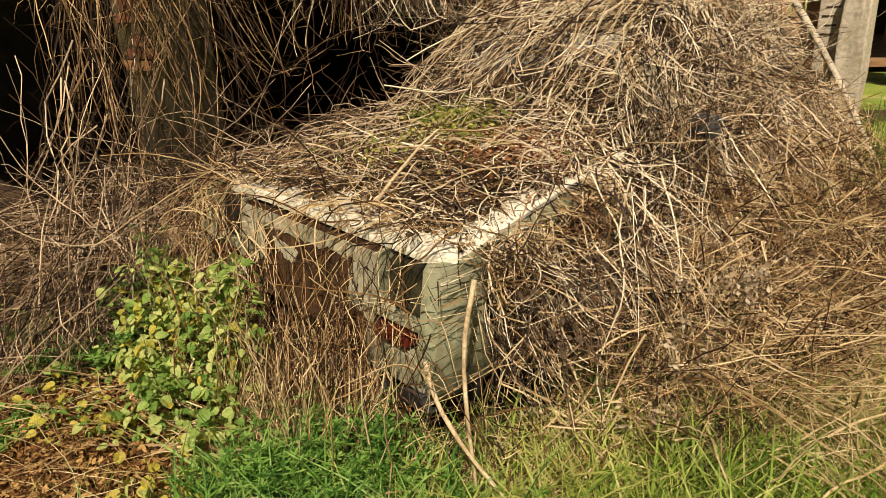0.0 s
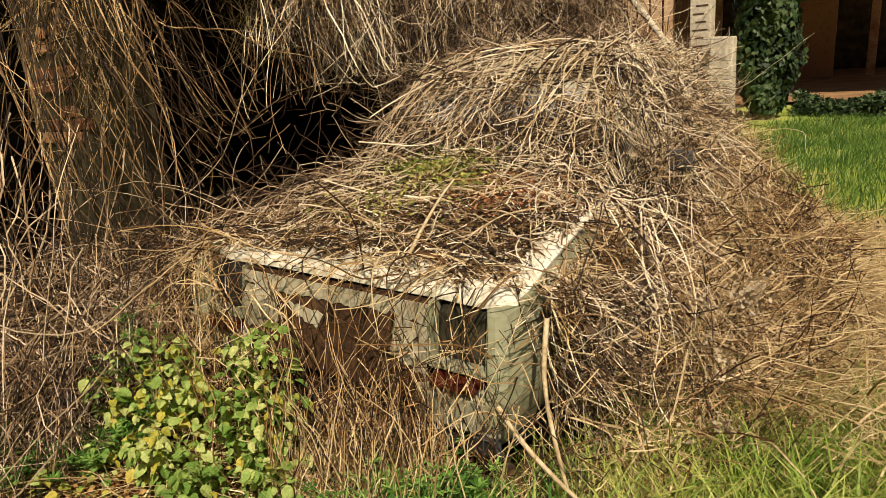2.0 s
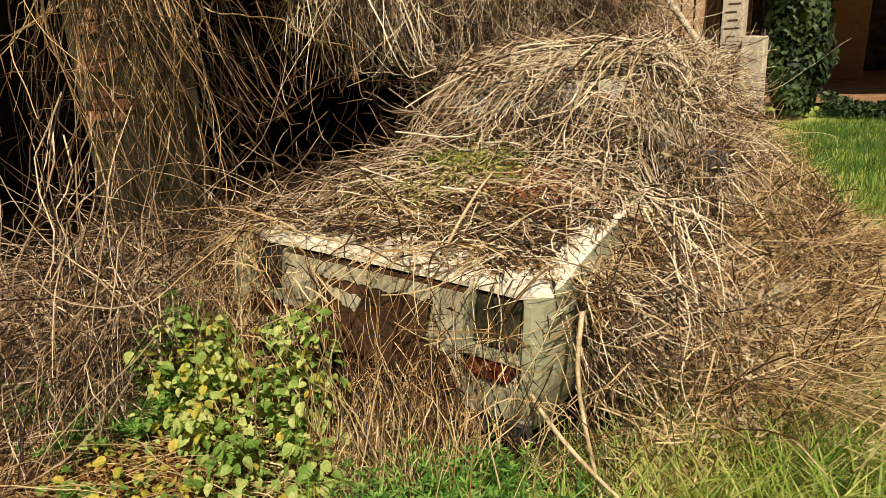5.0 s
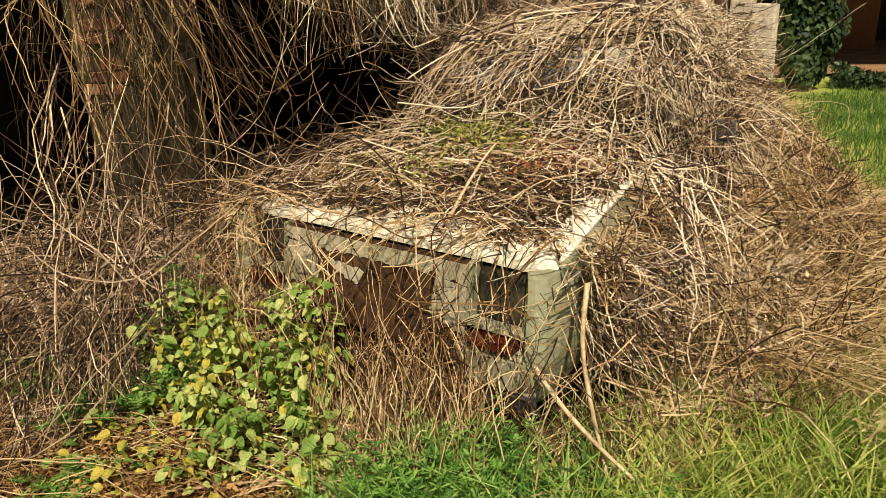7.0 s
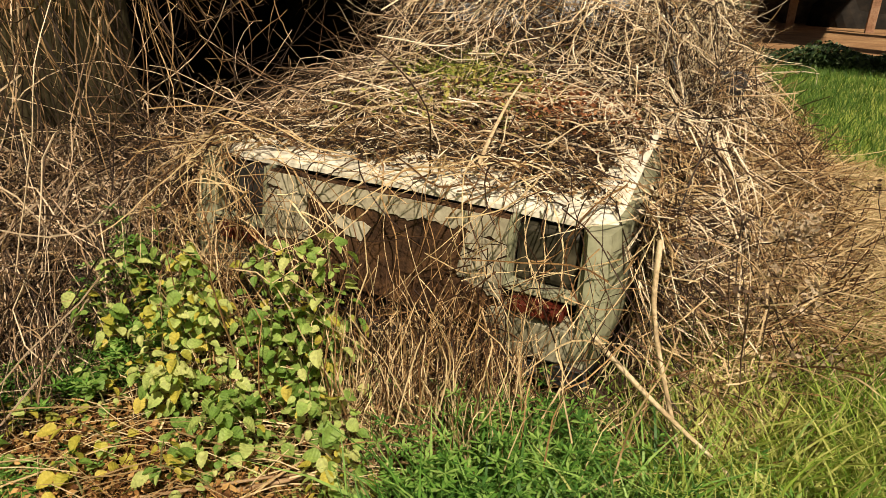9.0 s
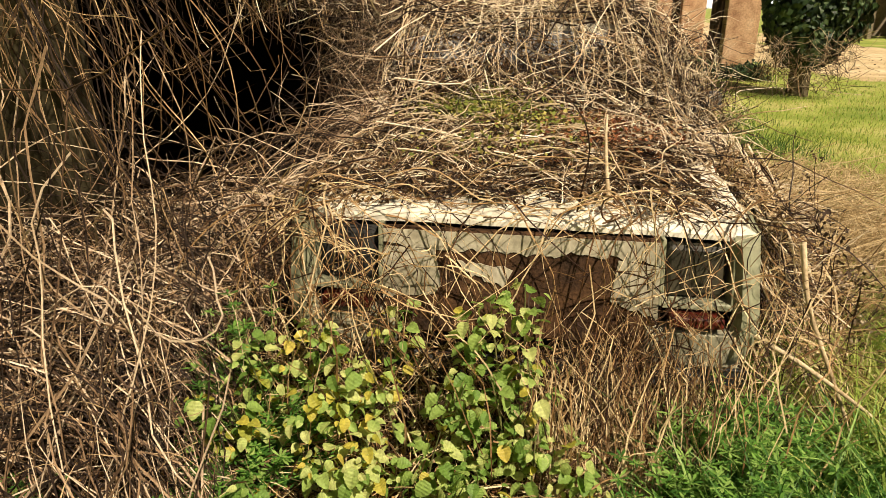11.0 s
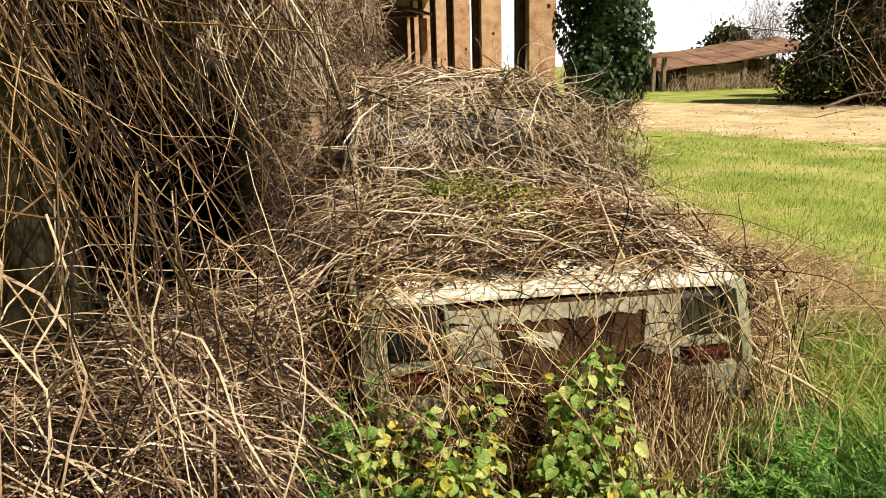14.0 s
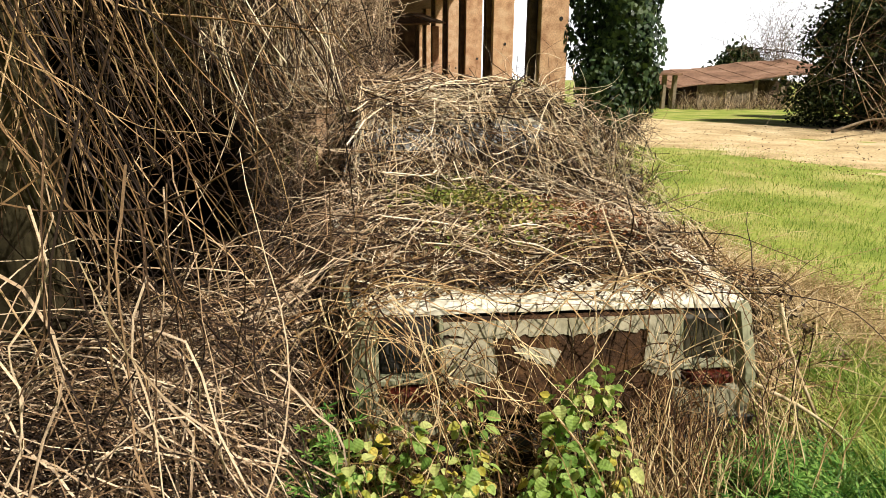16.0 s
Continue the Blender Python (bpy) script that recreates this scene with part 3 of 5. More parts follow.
# moss and seedlings at the foot of the windscreen
c = np.concatenate([rng.normal(size=(1500, 3)) * np.array([0.15, 0.08, 0]) + np.array([-0.16, 0.97, 0]), rng.normal(size=(350, 3)) * np.array([0.13, 0.07, 0]) + np.array([0.1, 0.75, 0]), rng.normal(size=(260, 3)) * np.array([0.2, 0.1, 0]) + np.array([-0.05, 0.45, 0])])
c[:, 2] = car_top(c[:, 0], c[:, 1]) + U(0.03, 0.09, len(c))
stuff("moss_patch", flakes(c, 0.0115), mat("moss", [(0.12, 0.16, 0.025), (0.24, 0.27, 0.05), (0.4, 0.36, 0.1)], 6.0, 0.8, 0.2, 60, island=0.7), "yellow-green moss and seedlings growing on the bonnet", "moss")
c = rng.normal(size=(1500, 3)) * np.array([0.17, 0.16, 0]) + np.array([0.36, 0.72, 0])
c[:, 2] = car_top(c[:, 0], c[:, 1]) + U(0.02, 0.07, len(c))
stuff("red_litter", flakes(c, 0.010), mat("rusty_red_leaves", [(0.16, 0.05, 0.02), (0.3, 0.11, 0.045), (0.4, 0.2, 0.09)], 9.0, 0.9, 0.2, 60, island=0.7), "rust-red dead leaves on the bonnet", "leaf litter")


def tangle(n, x0, x1, y0, y1, zmax, L, flat=0.8, S=6, amp=0.06):
    """Free-lying springy stems inside a sloping heap; zmax(x, y) is its top."""
    c = pts(n, x0, x1, y0, y1, 0, 0)
    top = zmax(c[:, 0], c[:, 1])
    c[:, 2] = top * U(0.05, 1, n) ** 0.6
    d = rng.normal(size=(n, 3)) * np.array([1, 1, flat])
    d /= np.linalg.norm(d, axis=1, keepdims=True)
    P = grow(c, d, S, L * U(0.3, 1.3, n) / (S - 1), 0.9 / S, 0.0)
    P = P - P.mean(1, keepdims=True) + c[:, None]
    P[..., 2] = np.maximum(P[..., 2], 0.01)
    return P


# flank of the car towards the grass: hanging stems with a springy tangle over them
def flank_top(x, y):
    return np.clip(np.interp(y, [-0.35, 0.0, 0.5, 1.2, 1.7, 3.2, 3.8], [0.22, 0.5, 0.74, 0.95, 1.2, 1.15, 0.3]) - np.clip(x - 0.78, 0, 2) * np.interp(y, [0, 1.5, 3], [0.75, 1.0, 1.1]), 0.04, 1.5)


n = 3000
top = pts(n, 0.50, 0.82, 0.7, 3.3, 0, 0)
top[:, 2] = np.maximum(car_top(top[:, 0], top[:, 1]), 0.55) + U(0.0, 0.09, n)
H1 = clear_car(grow(top, rng.normal(size=(n, 3)) * 0.8 + np.array([0.3, -0.15, -0.7]), 11, U(0.02, 0.05, n), 0.17, -0.08))
n = 1500
top = pts(n, 0.775, 0.84, 0.05, 1.0, 0.52, 0.82)
H2 = clear_car(grow(top, rng.normal(size=(n, 3)) * 0.6 + np.array([0.2, -0.1, -0.8]), 11, U(0.018, 0.045, n), 0.16, -0.07))
n = 200
top = pts(n, 0.62, 0.95, 0.55, 3.0, 0, 0)
top[:, 2] = np.maximum(car_top(np.minimum(top[:, 0], 0.72), top[:, 1]), 0.7) + U(0.0, 0.1, n)
H3 = clear_car(grow(top, rng.normal(size=(n, 3)) * 0.3 + np.array([0.4, -0.2, -0.7]), 13, U(0.03, 0.08, n), 0.11, -0.06))
for g in (H1, H2, H3):
    g[..., 2] = np.maximum(g[..., 2], 0.01)
H2 = H2[(H2[..., 1].min(1) > 0.02) | (H2[..., 2].min(1) > 0.7)]
H3 = H3[H3[..., 0].max(1) < 1.4]
stuff("bramble_flank", join(tubes(H1, radius(len(H1), 0.0014, 0.004)), tubes(H2, radius(len(H2), 0.0014, 0.004)), tubes(H3, radius(len(H3), 0.0018, 0.0042))), STRAW, "curtain of dry stems hanging down the car's side")
K1 = clear_car(tangle(4000, 0.72, 1.6, -0.25, 3.4, flank_top, 0.42))
K2 = clear_car(tangle(6000, 0.75, 1.5, -0.3, 3.0, flank_top, 0.16, S=4, amp=0.04))
def panel_gap(P, keep=0.1):
    """Leaves the wing's front panel and its lamp mostly in sight."""
    P2 = P[:, ::2]
    x, y, z = P2[..., 0], P2[..., 1], P2[..., 2]
    over = ((x > 0.5) & (x < 0.86) & (y > -0.34) & (y < 0.04) & (z > 0.34) & (z < 0.745)).any(1)
    return P[~over | (U(0, 1, len(P)) < keep)]


def arch_gap(P):
    """Leaves the hollow by the wheel arch mostly bare."""
    m = P.mean(1)
    hollow = (m[:, 0] > 0.66) & (m[:, 0] < 0.98) & (m[:, 1] > -0.2) & (m[:, 1] < 0.3) & (m[:, 2] < 0.42)
    return panel_gap(P[~hollow | (U(0, 1, len(P)) < 0.22)], 0.3)


K1, K2 = arch_gap(K1), arch_gap(K2)
S1 = clear_car(tangle(1500, 0.78, 0.9, 0.03, 0.75, lambda x, y: 0.8 + 0.1 * y, 0.16, S=5))
S1 = panel_gap(S1[S1[..., 2].mean(1) > 0.42])
stuff("bramble_skirt", join(tubes(S1, radius(len(S1), 0.0013, 0.0034)), tubes(K1, radius(len(K1), 0.0015, 0.004)), tubes(K2, radius(len(K2), 0.0012, 0.0026))), RUSSET, "springy thicket of dead stems at the foot of the car")
# stems caught round the mirror, pillar and side window
n = 1500
c = pts(n, 0.6, 0.86, 1.02, 2.4, 0.0, 0.0)
c[:, 2] = U(0.82, 1.34, n)
c[:, 0] = 0.80 - np.clip(c[:, 2] - 0.9, 0, 1) * 0.34 + U(0.0, 1.0, n) ** 2 * 0.2
M1 = grow(c, rng.normal(size=(n, 3)) + np.array([0.05, -0.1, -0.5]), 6, U(0.02, 0.06, n), 0.15, -0.05)
lim = 0.79 - np.clip(M1[..., 2] - 0.9, 0, 1) * 0.34
M1[..., 0] = np.maximum(M1[..., 0], lim + 0.005)
n = 70
c = pts(n, 0.8, 1.04, 1.18, 1.25, 0.93, 1.07)
M2 = grow(c, rng.normal(size=(n, 3)) * np.array([0.6, 0.3, 1]), 6, U(0.02, 0.06, n), 0.15, -0.05)
M2[..., 1] = np.minimum(M2[..., 1], 1.24)
stuff("mirror_stems", join(tubes(M1, radius(len(M1), 0.0012, 0.0034)), tubes(M2, radius(len(M2), 0.0012, 0.003))), STRAW, "dead stems wrapped round the mirror and window pillar")
# pale fluffy seed heads caught in the thicket
SEED = mat("seed_fluff", [(0.26, 0.19, 0.12), (0.38, 0.3, 0.2), (0.52, 0.44, 0.32)], 9.0, 0.95, 0.2, 60, island=0.4)
c = np.concatenate([rng.normal(size=(26, 3)) * 0.018 + q for q in pts(36, 0.85, 1.35, 0.0, 1.6, 0, 0) + np.array([0, 0, 1.0]) * flank_top(U(0.9, 1.2, 36), U(0.1, 1.3, 36))[:, None] * U(0.6, 1.0, 36)[:, None]])
stuff("seed_heads", flakes(c, 0.011, 1.0), SEED, "pale fluffy old-man's-beard seed heads in the thicket", "seed heads")
c = np.array([1.29, 0.95, 0.52]) + rng.normal(size=(160, 3)) * np.array([0.03, 0.03, 0.045])
stuff("seed_head_cluster", flakes(c, 0.014, 1.0), SEED, "large pale seed-head cluster on dead stems", "seed heads")
# front
n = 180
top = np.concatenate([pts(110, -0.72, 0.78, -0.05, 0.06, 0.80, 0.9), pts(70, -0.86, -0.6, -0.03, 0.12, 0.75, 0.86)])
F1 = grow(top, rng.normal(size=(n, 3)) * np.array([0.9, 0.3, 0.5]) + np.array([0, -0.5, 0.1]), 12, U(0.025, 0.065, n), 0.12, -0.14)
F1[..., 2] = np.maximum(F1[..., 2], 0.01)
F1 = clear_car(F1)


def front_top(x, y):
    side = np.interp(x, [-0.95, -0.7, -0.35, -0.2, 0.2, 0.32, 0.72, 0.95, 1.1], [0.42, 0.45, 0.46, 0.46, 0.48, 0.52, 0.42, 0.42, 0.3])
    reach = np.interp(x, [0.3, 0.6], [1.0, 1.9])
    return side * np.interp(y * reach, [-0.75, -0.45, -0.08], [0.06, 0.45, 1.0])


F2 = clear_car(tangle(1900, -0.85, 1.05, -0.55, -0.05, front_top, 0.32))
F3 = clear_car(tangle(4200, -0.85, 1.05, -0.6, -0.05, front_top, 0.14, S=4, amp=0.04))
n = 110
a = pts(n, -0.75, 0.9, -0.5, -0.08, 0.0, 0.1)
b = np.stack([a[:, 0] + U(-0.5, 0.35, n), np.minimum(a[:, 1] + U(-0.1, 0.3, n), -0.08), U(0.45, 0.85, n)], 1)
F4 = clear_car(fall(a, b, U(0, 0.1, n), amp=0.08))
def thin_out(P, keep):
    """Fewer stems where the nettles stand."""
    m = P.mean(1)
    inside = (m[:, 0] > -0.8) & (m[:, 0] < 0.1) & (m[:, 1] < -0.2)
    return P[~inside | (U(0, 1, len(P)) < keep)]


F2, F3 = arch_gap(thin_out(F2, 0.3)), arch_gap(thin_out(F3, 0.35))
n = 260
c = np.concatenate([pts(110, -0.86, -0.42, -0.2, -0.12, 0.35, 0.72), pts(40, -0.42, -0.2, -0.2, -0.1, 0.4, 0.75), pts(110, 0.33, 0.85, -0.2, -0.12, 0.4, 0.74)])
n = len(c)
F5 = clear_car(grow(c, rng.normal(size=(n, 3)) * np.array([1, 0.3, 1]) + np.array([0.1, -0.1, -0.3]), 8, U(0.02, 0.06, n), 0.13, -0.05))
n = 650
a = pts(n, 0.02, 0.62, -0.5, -0.14, 0.0, 0.05)
b = a + np.stack([rng.normal(0, 0.1, n), U(-0.05, 0.2, n), U(0.18, 0.55, n)], 1)
F6 = clear_car(fall(a, b, U(0.0, 0.08, n), S=8, amp=0.06))
F1, F4, F5, F6 = panel_gap(F1, 0.5), panel_gap(F4, 0.7), panel_gap(F5, 0.55), panel_gap(F6, 0.35)
stuff("front_stems", join(tubes(F6, radius(len(F6), 0.0014, 0.004)), tubes(F1, radius(len(F1), 0.0014, 0.0042)), tubes(F2, radius(len(F2), 0.0012, 0.003)), tubes(F3, radius(len(F3), 0.001, 0.0024)), tubes(F4, radius(len(F4), 0.0018, 0.0044)), tubes(F5, radius(len(F5), 0.0014, 0.0036))), RUSSET, "loose dead stems leaning against the car's front")


PALE_CANE = mat("pale_dead_cane", [(0.34, 0.24, 0.13), (0.56, 0.44, 0.27), (0.72, 0.61, 0.43)], 14.0, 0.7, 0.4, 90)


BROWN_CANE = mat("brown_dead_branch", [(0.16, 0.09, 0.045), (0.3, 0.19, 0.1), (0.46, 0.33, 0.2)], 14.0, 0.8, 0.5, 90)


def cane(name, path, r0, label, material=PALE_CANE):
    """A single thick cane, smooth through its waypoints."""
    P = np.array(path, float)
    t = np.linspace(0, len(P) - 1, 18)
    Q = np.stack([np.interp(t, np.arange(len(P)), P[:, k]) for k in range(3)], 1)
    for _ in range(3):
        Q[1:-1] = (Q[:-2] + 2 * Q[1:-1] + Q[2:]) / 4
    V, F = tubes(Q[None], np.array([r0]), 6)
    return tagged(obj_from(name, V, F, material, True), label, "cane")


n = 46
top = pts(n, -0.6, 0.6, 1.5, 1.95, 0, 0)
top[:, 2] = car_top(top[:, 0], top[:, 1]) + U(0.08, 0.17, n)
foot = top + np.stack([rng.normal(0, 0.1, n), -U(0.45, 0.8, n), np.zeros(n)], 1)
foot[:, 2] = car_top(foot[:, 0], foot[:, 1]) + U(0.05, 0.12, n)
stuff("windscreen_sticks", tubes(fall(top, foot, U(0.0, 0.06, n), S=9, amp=0.035), radius(n, 0.0026, 0.0048), 5), PALE_CANE, "pale bare sticks slid down over the windscreen", "sticks")
n = 70
a = pts(n, -0.6, 0.66, 0.25, 1.1, 0, 0)
turn = U(0, 2 * math.pi, n)
b = a + np.stack([np.cos(turn), np.sin(turn), np.zeros(n)], 1) * U(0.12, 0.4, n)[:, None]
b[:, 0], b[:, 1] = np.clip(b[:, 0], -0.7, 0.7), np.clip(b[:, 1], 0.12, 1.3)
for q in (a, b):
    q[:, 2] = car_top(q[:, 0], q[:, 1]) + U(0.045, 0.09, n)
stuff("bonnet_sticks", tubes(fall(a, b, U(0.0, 0.03, n), S=8, amp=0.04), radius(n, 0.0022, 0.0042), 5), PALE_CANE, "pale bare sticks scattered on the bonnet", "sticks")
cane("broken_cane", [(0.285, 0.09, 0.85), (0.287, 0.2, 0.935), (0.295, 0.31, 1.015), (0.308, 0.396, 1.067)], 0.0075, "pale bare broken cane standing on the bonnet")
cane("thick_bramble_cane", [(0.73, -0.12, 0.47), (0.85, -0.2, 0.42), (0.98, -0.22, 0.33), (1.12, -0.2, 0.22), (1.25, -0.18, 0.05)], 0.009, "thick pale cane leaning from the wing to the grass")
cane("thick_bramble_cane", [(0.86, -0.03, 0.75), (0.87, -0.1, 0.58), (0.93, -0.16, 0.42), (1.02, -0.22, 0.2), (1.05, -0.24, 0.02)], 0.009, "thick pale cane leaning from the wing to the grass")
cane("fallen_branch", [(-0.15, -0.75, 0.06), (0.1, -0.62, 0.13), (0.35, -0.48, 0.17), (0.6, -0.36, 0.16)], 0.008, "bare brown branch lying in the undergrowth", BROWN_CANE)
cane("fallen_branch", [(-0.45, -0.92, 0.05), (-0.2, -0.8, 0.10), (0.05, -0.62, 0.12), (0.25, -0.5, 0.1)], 0.006, "bare brown branch lying in the undergrowth", BROWN_CANE)


# heap of canes on the shaded side
def heap_top(x, y):
    return np.clip(0.74 * np.exp(-(np.clip(0.15 - y, 0, 9) / 0.7) ** 2) * np.interp(x, [-3.4, -2.4, -1.6, -0.95, -0.7], [0.2, 0.42, 0.82, 0.95, 0.8]), 0.05, 1)


G1 = tangle(1500, -2.8, -0.85, -1.1, 1.0, heap_top, 0.6, flat=0.3, S=7, amp=0.07)
G2 = tangle(2900, -2.6, -0.82, -1.0, 0.8, heap_top, 0.25, flat=0.5, S=5, amp=0.05)
n = 900
a = pts(n, -3.1, -1.1, -0.6, 0.8, 0.3, 0.85)
a[:, 2] = np.minimum(a[:, 2], heap_top(a[:, 0], a[:, 1]) + 0.1)
ang = np.where(U(0, 1, n) < 0.65, rng.normal(-0.35, 0.25, n), rng.normal(-1.2, 0.5, n))
L = U(0.6, 1.6, n)
b = a + np.stack([np.cos(ang) * L, np.sin(ang) * L, np.zeros(n)], 1)
b[:, 0] = np.minimum(b[:, 0], -0.82)
b[:, 2] = np.maximum(heap_top(b[:, 0], b[:, 1]) * U(0.6, 1.15, n), 0.02)
G3 = fall(a, b, U(0.0, 0.2, n), S=11, amp=0.09)
n = 34
a = pts(n, -2.3, -1.25, -0.35, 0.3, 0.9, 1.5)
b = a + np.stack([U(-0.15, 0.45, n), U(-0.7, -0.1, n), np.zeros(n)], 1)
b[:, 2] = heap_top(b[:, 0], b[:, 1]) * 0.6
G4 = fall(a, b, U(-0.05, 0.1, n), S=10, amp=0.05)
n = 500
a = pts(n, -2.6, -1.0, -0.6, 0.6, 0.35, 0.75)
a[:, 2] = np.minimum(a[:, 2], heap_top(a[:, 0], a[:, 1]) + 0.1)
G5 = grow(a, rng.normal(size=(n, 3)) * np.array([1, 1, 0.5]), 12, 0.09 * U(0.5, 1.3, n), 0.1, -0.04)
G5[..., 2] = np.maximum(G5[..., 2], heap_top(G5[..., 0], G5[..., 1]) * 0.7)
for g in (G1, G2, G3, G4, G5):
    g[..., 0] = np.minimum(g[..., 0], -0.8)
stuff("bramble_heap", join(tubes(G1, radius(len(G1), 0.0014, 0.0036)), tubes(G2, radius(len(G2), 0.0011, 0.0024)), tubes(G3, radius(len(G3), 0.002, 0.0048)), tubes(G4, radius(len(G4), 0.0026, 0.0056)), tubes(G5, radius(len(G5), 0.0022, 0.0045))), VINE, "arching heap of dead bramble canes beside the car")
# bridge between heap and bonnet
n = 110
a = pts(n, -1.4, -0.85, 0.2, 0.9, 0.5, 0.8)
b = pts(n, -0.72, -0.45, 0.4, 1.1, 0, 0)
b[:, 2] = car_top(b[:, 0], b[:, 1]) + U(0.01, 0.05, n)
stuff("bramble_bridge", tubes(clear_car(fall(a, b, U(0.0, 0.1, n), S=10, amp=0.1)), radius(n, 0.0013, 0.0045)), VINE, "dead canes arching from the heap onto the bonnet")


# Darker copy of the vine colour: the curtain's shade is put into it.
SHADED_VINE = mat("shaded_vine_bark", [(0.016, 0.008, 0.004), (0.07, 0.038, 0.016), (0.2, 0.118, 0.05), (0.5, 0.35, 0.19)], 2.0, 0.8, 0.2, 120, island=0.8, lo=0.3, hi=0.8)


# stems spilling over the shaded edge of bonnet and screen
n = 900
top = pts(n, -0.74, -0.5, 0.22, 2.2, 0, 0)
top[:, 2] = car_top(top[:, 0], top[:, 1]) + U(0.0, 0.06, n)
L1 = grow(top, rng.normal(size=(n, 3)) * 0.6 + np.array([-0.5, -0.1, -0.4]), 10, U(0.02, 0.06, n), 0.13, -0.08)
L1[..., 2] = np.maximum(L1[..., 2], 0.02)
stuff("bramble_edge", tubes(clear_car(L1), radius(n, 0.0013, 0.0038)), VINE, "dead canes spilling over the bonnet's shaded edge")
# hanging curtain under the lean-to's eave
def hang(n, x0, x1, y0, y1, head, S, step, jitter, grav, zlow, stray=0.7):
    start = pts(n, x0, x1, y0, y1, 1.85, 2.65)
    h = np.array(head) + rng.normal(size=(n, 3)) * stray
    P = grow(start, h, S, step * U(0.5, 1.25, n), jitter, grav)
    low = zlow(P[..., 0], P[..., 1])
    P[..., 2] = np.where(P[..., 2] < low, low + (P[..., 2] - low) * 0.08, P[..., 2])
    x, y = P[..., 0], P[..., 1]
    P[..., 1] = np.where(y < -0.15, -0.15 + np.maximum(y + 0.15, -1.5) * 0.2, y)
    P[..., 0] = np.where(x > -0.75, -0.75 + np.minimum(x + 0.75, 1.2) * 0.25, x)
    return P


def low(x, y):
    return np.interp(y, [-0.4, 0.3, 0.7, 1.3, 2.5], [0.5, 0.75, 1.2, 1.45, 1.55]) - np.clip(-1.35 - x, 0, 1) * 0.6


def over_roof(x, y):
    return 1.45 + 0 * x


C1 = np.concatenate([hang(210, -2.2, -1.42, -0.05, 0.7, (0.2, -0.1, -0.9), 15, 0.105, 0.085, -0.03, low, 0.2), hang(50, -2.3, -1.5, -0.1, 0.8, (0.3, -0.2, -0.8), 15, 0.12, 0.12, -0.05, low)])
C2 = np.concatenate([hang(420, -1.5, -0.85, 1.0, 2.5, (0.25, -0.15, -0.9), 13, 0.08, 0.06, -0.04, low, 0.25), hang(140, -1.35, -0.78, 1.1, 2.5, (0.25, -0.2, -0.8), 13, 0.09, 0.12, -0.05, low)])
C3 = hang(800, -1.2, -0.5, 2.0, 5.0, (0.2, -0.5, -0.4), 13, 0.08, 0.19, -0.05, over_roof)
C4 = hang(24, -2.4, -1.2, -0.1, 1.0, (0.24, -0.15, -0.9), 16, 0.115, 0.045, -0.02, low, 0.25)
C4 = C4[C4[..., 0].max(1) < -0.85]


def twigs_on(P, per, L):
    """Short side twigs that branch from longer stems."""
    n = len(P) * per
    i = rng.integers(0, len(P), n)
    j = rng.integers(1, P.shape[1], n)
    a = P[i, j]
    d = rng.normal(size=(n, 3))
    d[:, 2] -= 0.3
    d /= np.linalg.norm(d, axis=1, keepdims=True)
    return fall(a, a + d * (L * U(0.3, 1.2, n))[:, None], U(-0.01, 0.03, n), S=4, amp=0.02)


W1, W2 = twigs_on(np.concatenate([C1[:, :13], C2, C3]), 3, 0.16), twigs_on(np.concatenate([G3[:, :10], G4]), 5, 0.12)
# Fringe uses the paler STRAW, so its sunlit look is in the colour.
stuff("vine_fringe", join(tubes(C2, radius(len(C2), 0.0018, 0.005)), tubes(C3, radius(len(C3), 0.0018, 0.005))), STRAW, "pale fringe of dead creeper stems hanging over the car roof", "vines")
stuff("vine_curtain", join(tubes(C1, radius(len(C1), 0.002, 0.0055)), tubes(C4, radius(len(C4), 0.003, 0.006), 5), tubes(W1, radius(len(W1), 0.001, 0.002)), tubes(W2, radius(len(W2), 0.0012, 0.0022))), SHADED_VINE, "curtain of leafless climbing vines hanging from the shed eave", "vines")
# thicker brown mass of fine stems above the roof
n = 9500
c = pts(n, -1.35, 0.0, 2.0, 4.2, 0, 0)
c[:, 2] = 1.42 + 1.2 * U(0, 1, n) ** 1.3
c[:, 0] -= np.clip(2.8 - c[:, 1], 0, 1) * 0.35
lim = -0.75 + 0.12 * (c[:, 1] - 2.2) + 0.18 * rng.normal(size=n)
c[:, 2] = np.where(c[:, 0] > lim, 1.4 + 0.14 * U(0, 1, n), c[:, 2])
d = rng.normal(size=(n, 3)) * np.array([0.8, 0.8, 1.2])
d[:, 2] *= np.where(c[:, 0] > lim, 0.25, 1.0)
d /= np.linalg.norm(d, axis=1, keepdims=True)
h = U(0.06, 0.3, n)[:, None] * d
Q1 = fall(c - h, c + h, U(0, 0.05, n), S=5, amp=0.05)
n = 1500
c = pts(n, -1.15, -0.86, 1.75, 3.4, 0.25, 1.55)
h = rng.normal(size=(n, 3)) * 0.14
Q2 = fall(c - h, c + h, U(0, 0.05, n), S=5, amp=0.05)
Q2[..., 0] = np.minimum(Q2[..., 0], -0.81)
n = 1500
c = pts(n, -0.8, -0.22, 3.4, 5.0, 0, 0)
c[:, 2] = 1.42 + U(0, 1, n) ** 1.4 * np.where(c[:, 1] < 4.4, 1.15, np.clip(0.95 - 0.75 * (c[:, 0] + 0.75), 0.15, 1.0))
d = rng.normal(size=(n, 3)) * np.array([1.0, 0.8, 0.9])
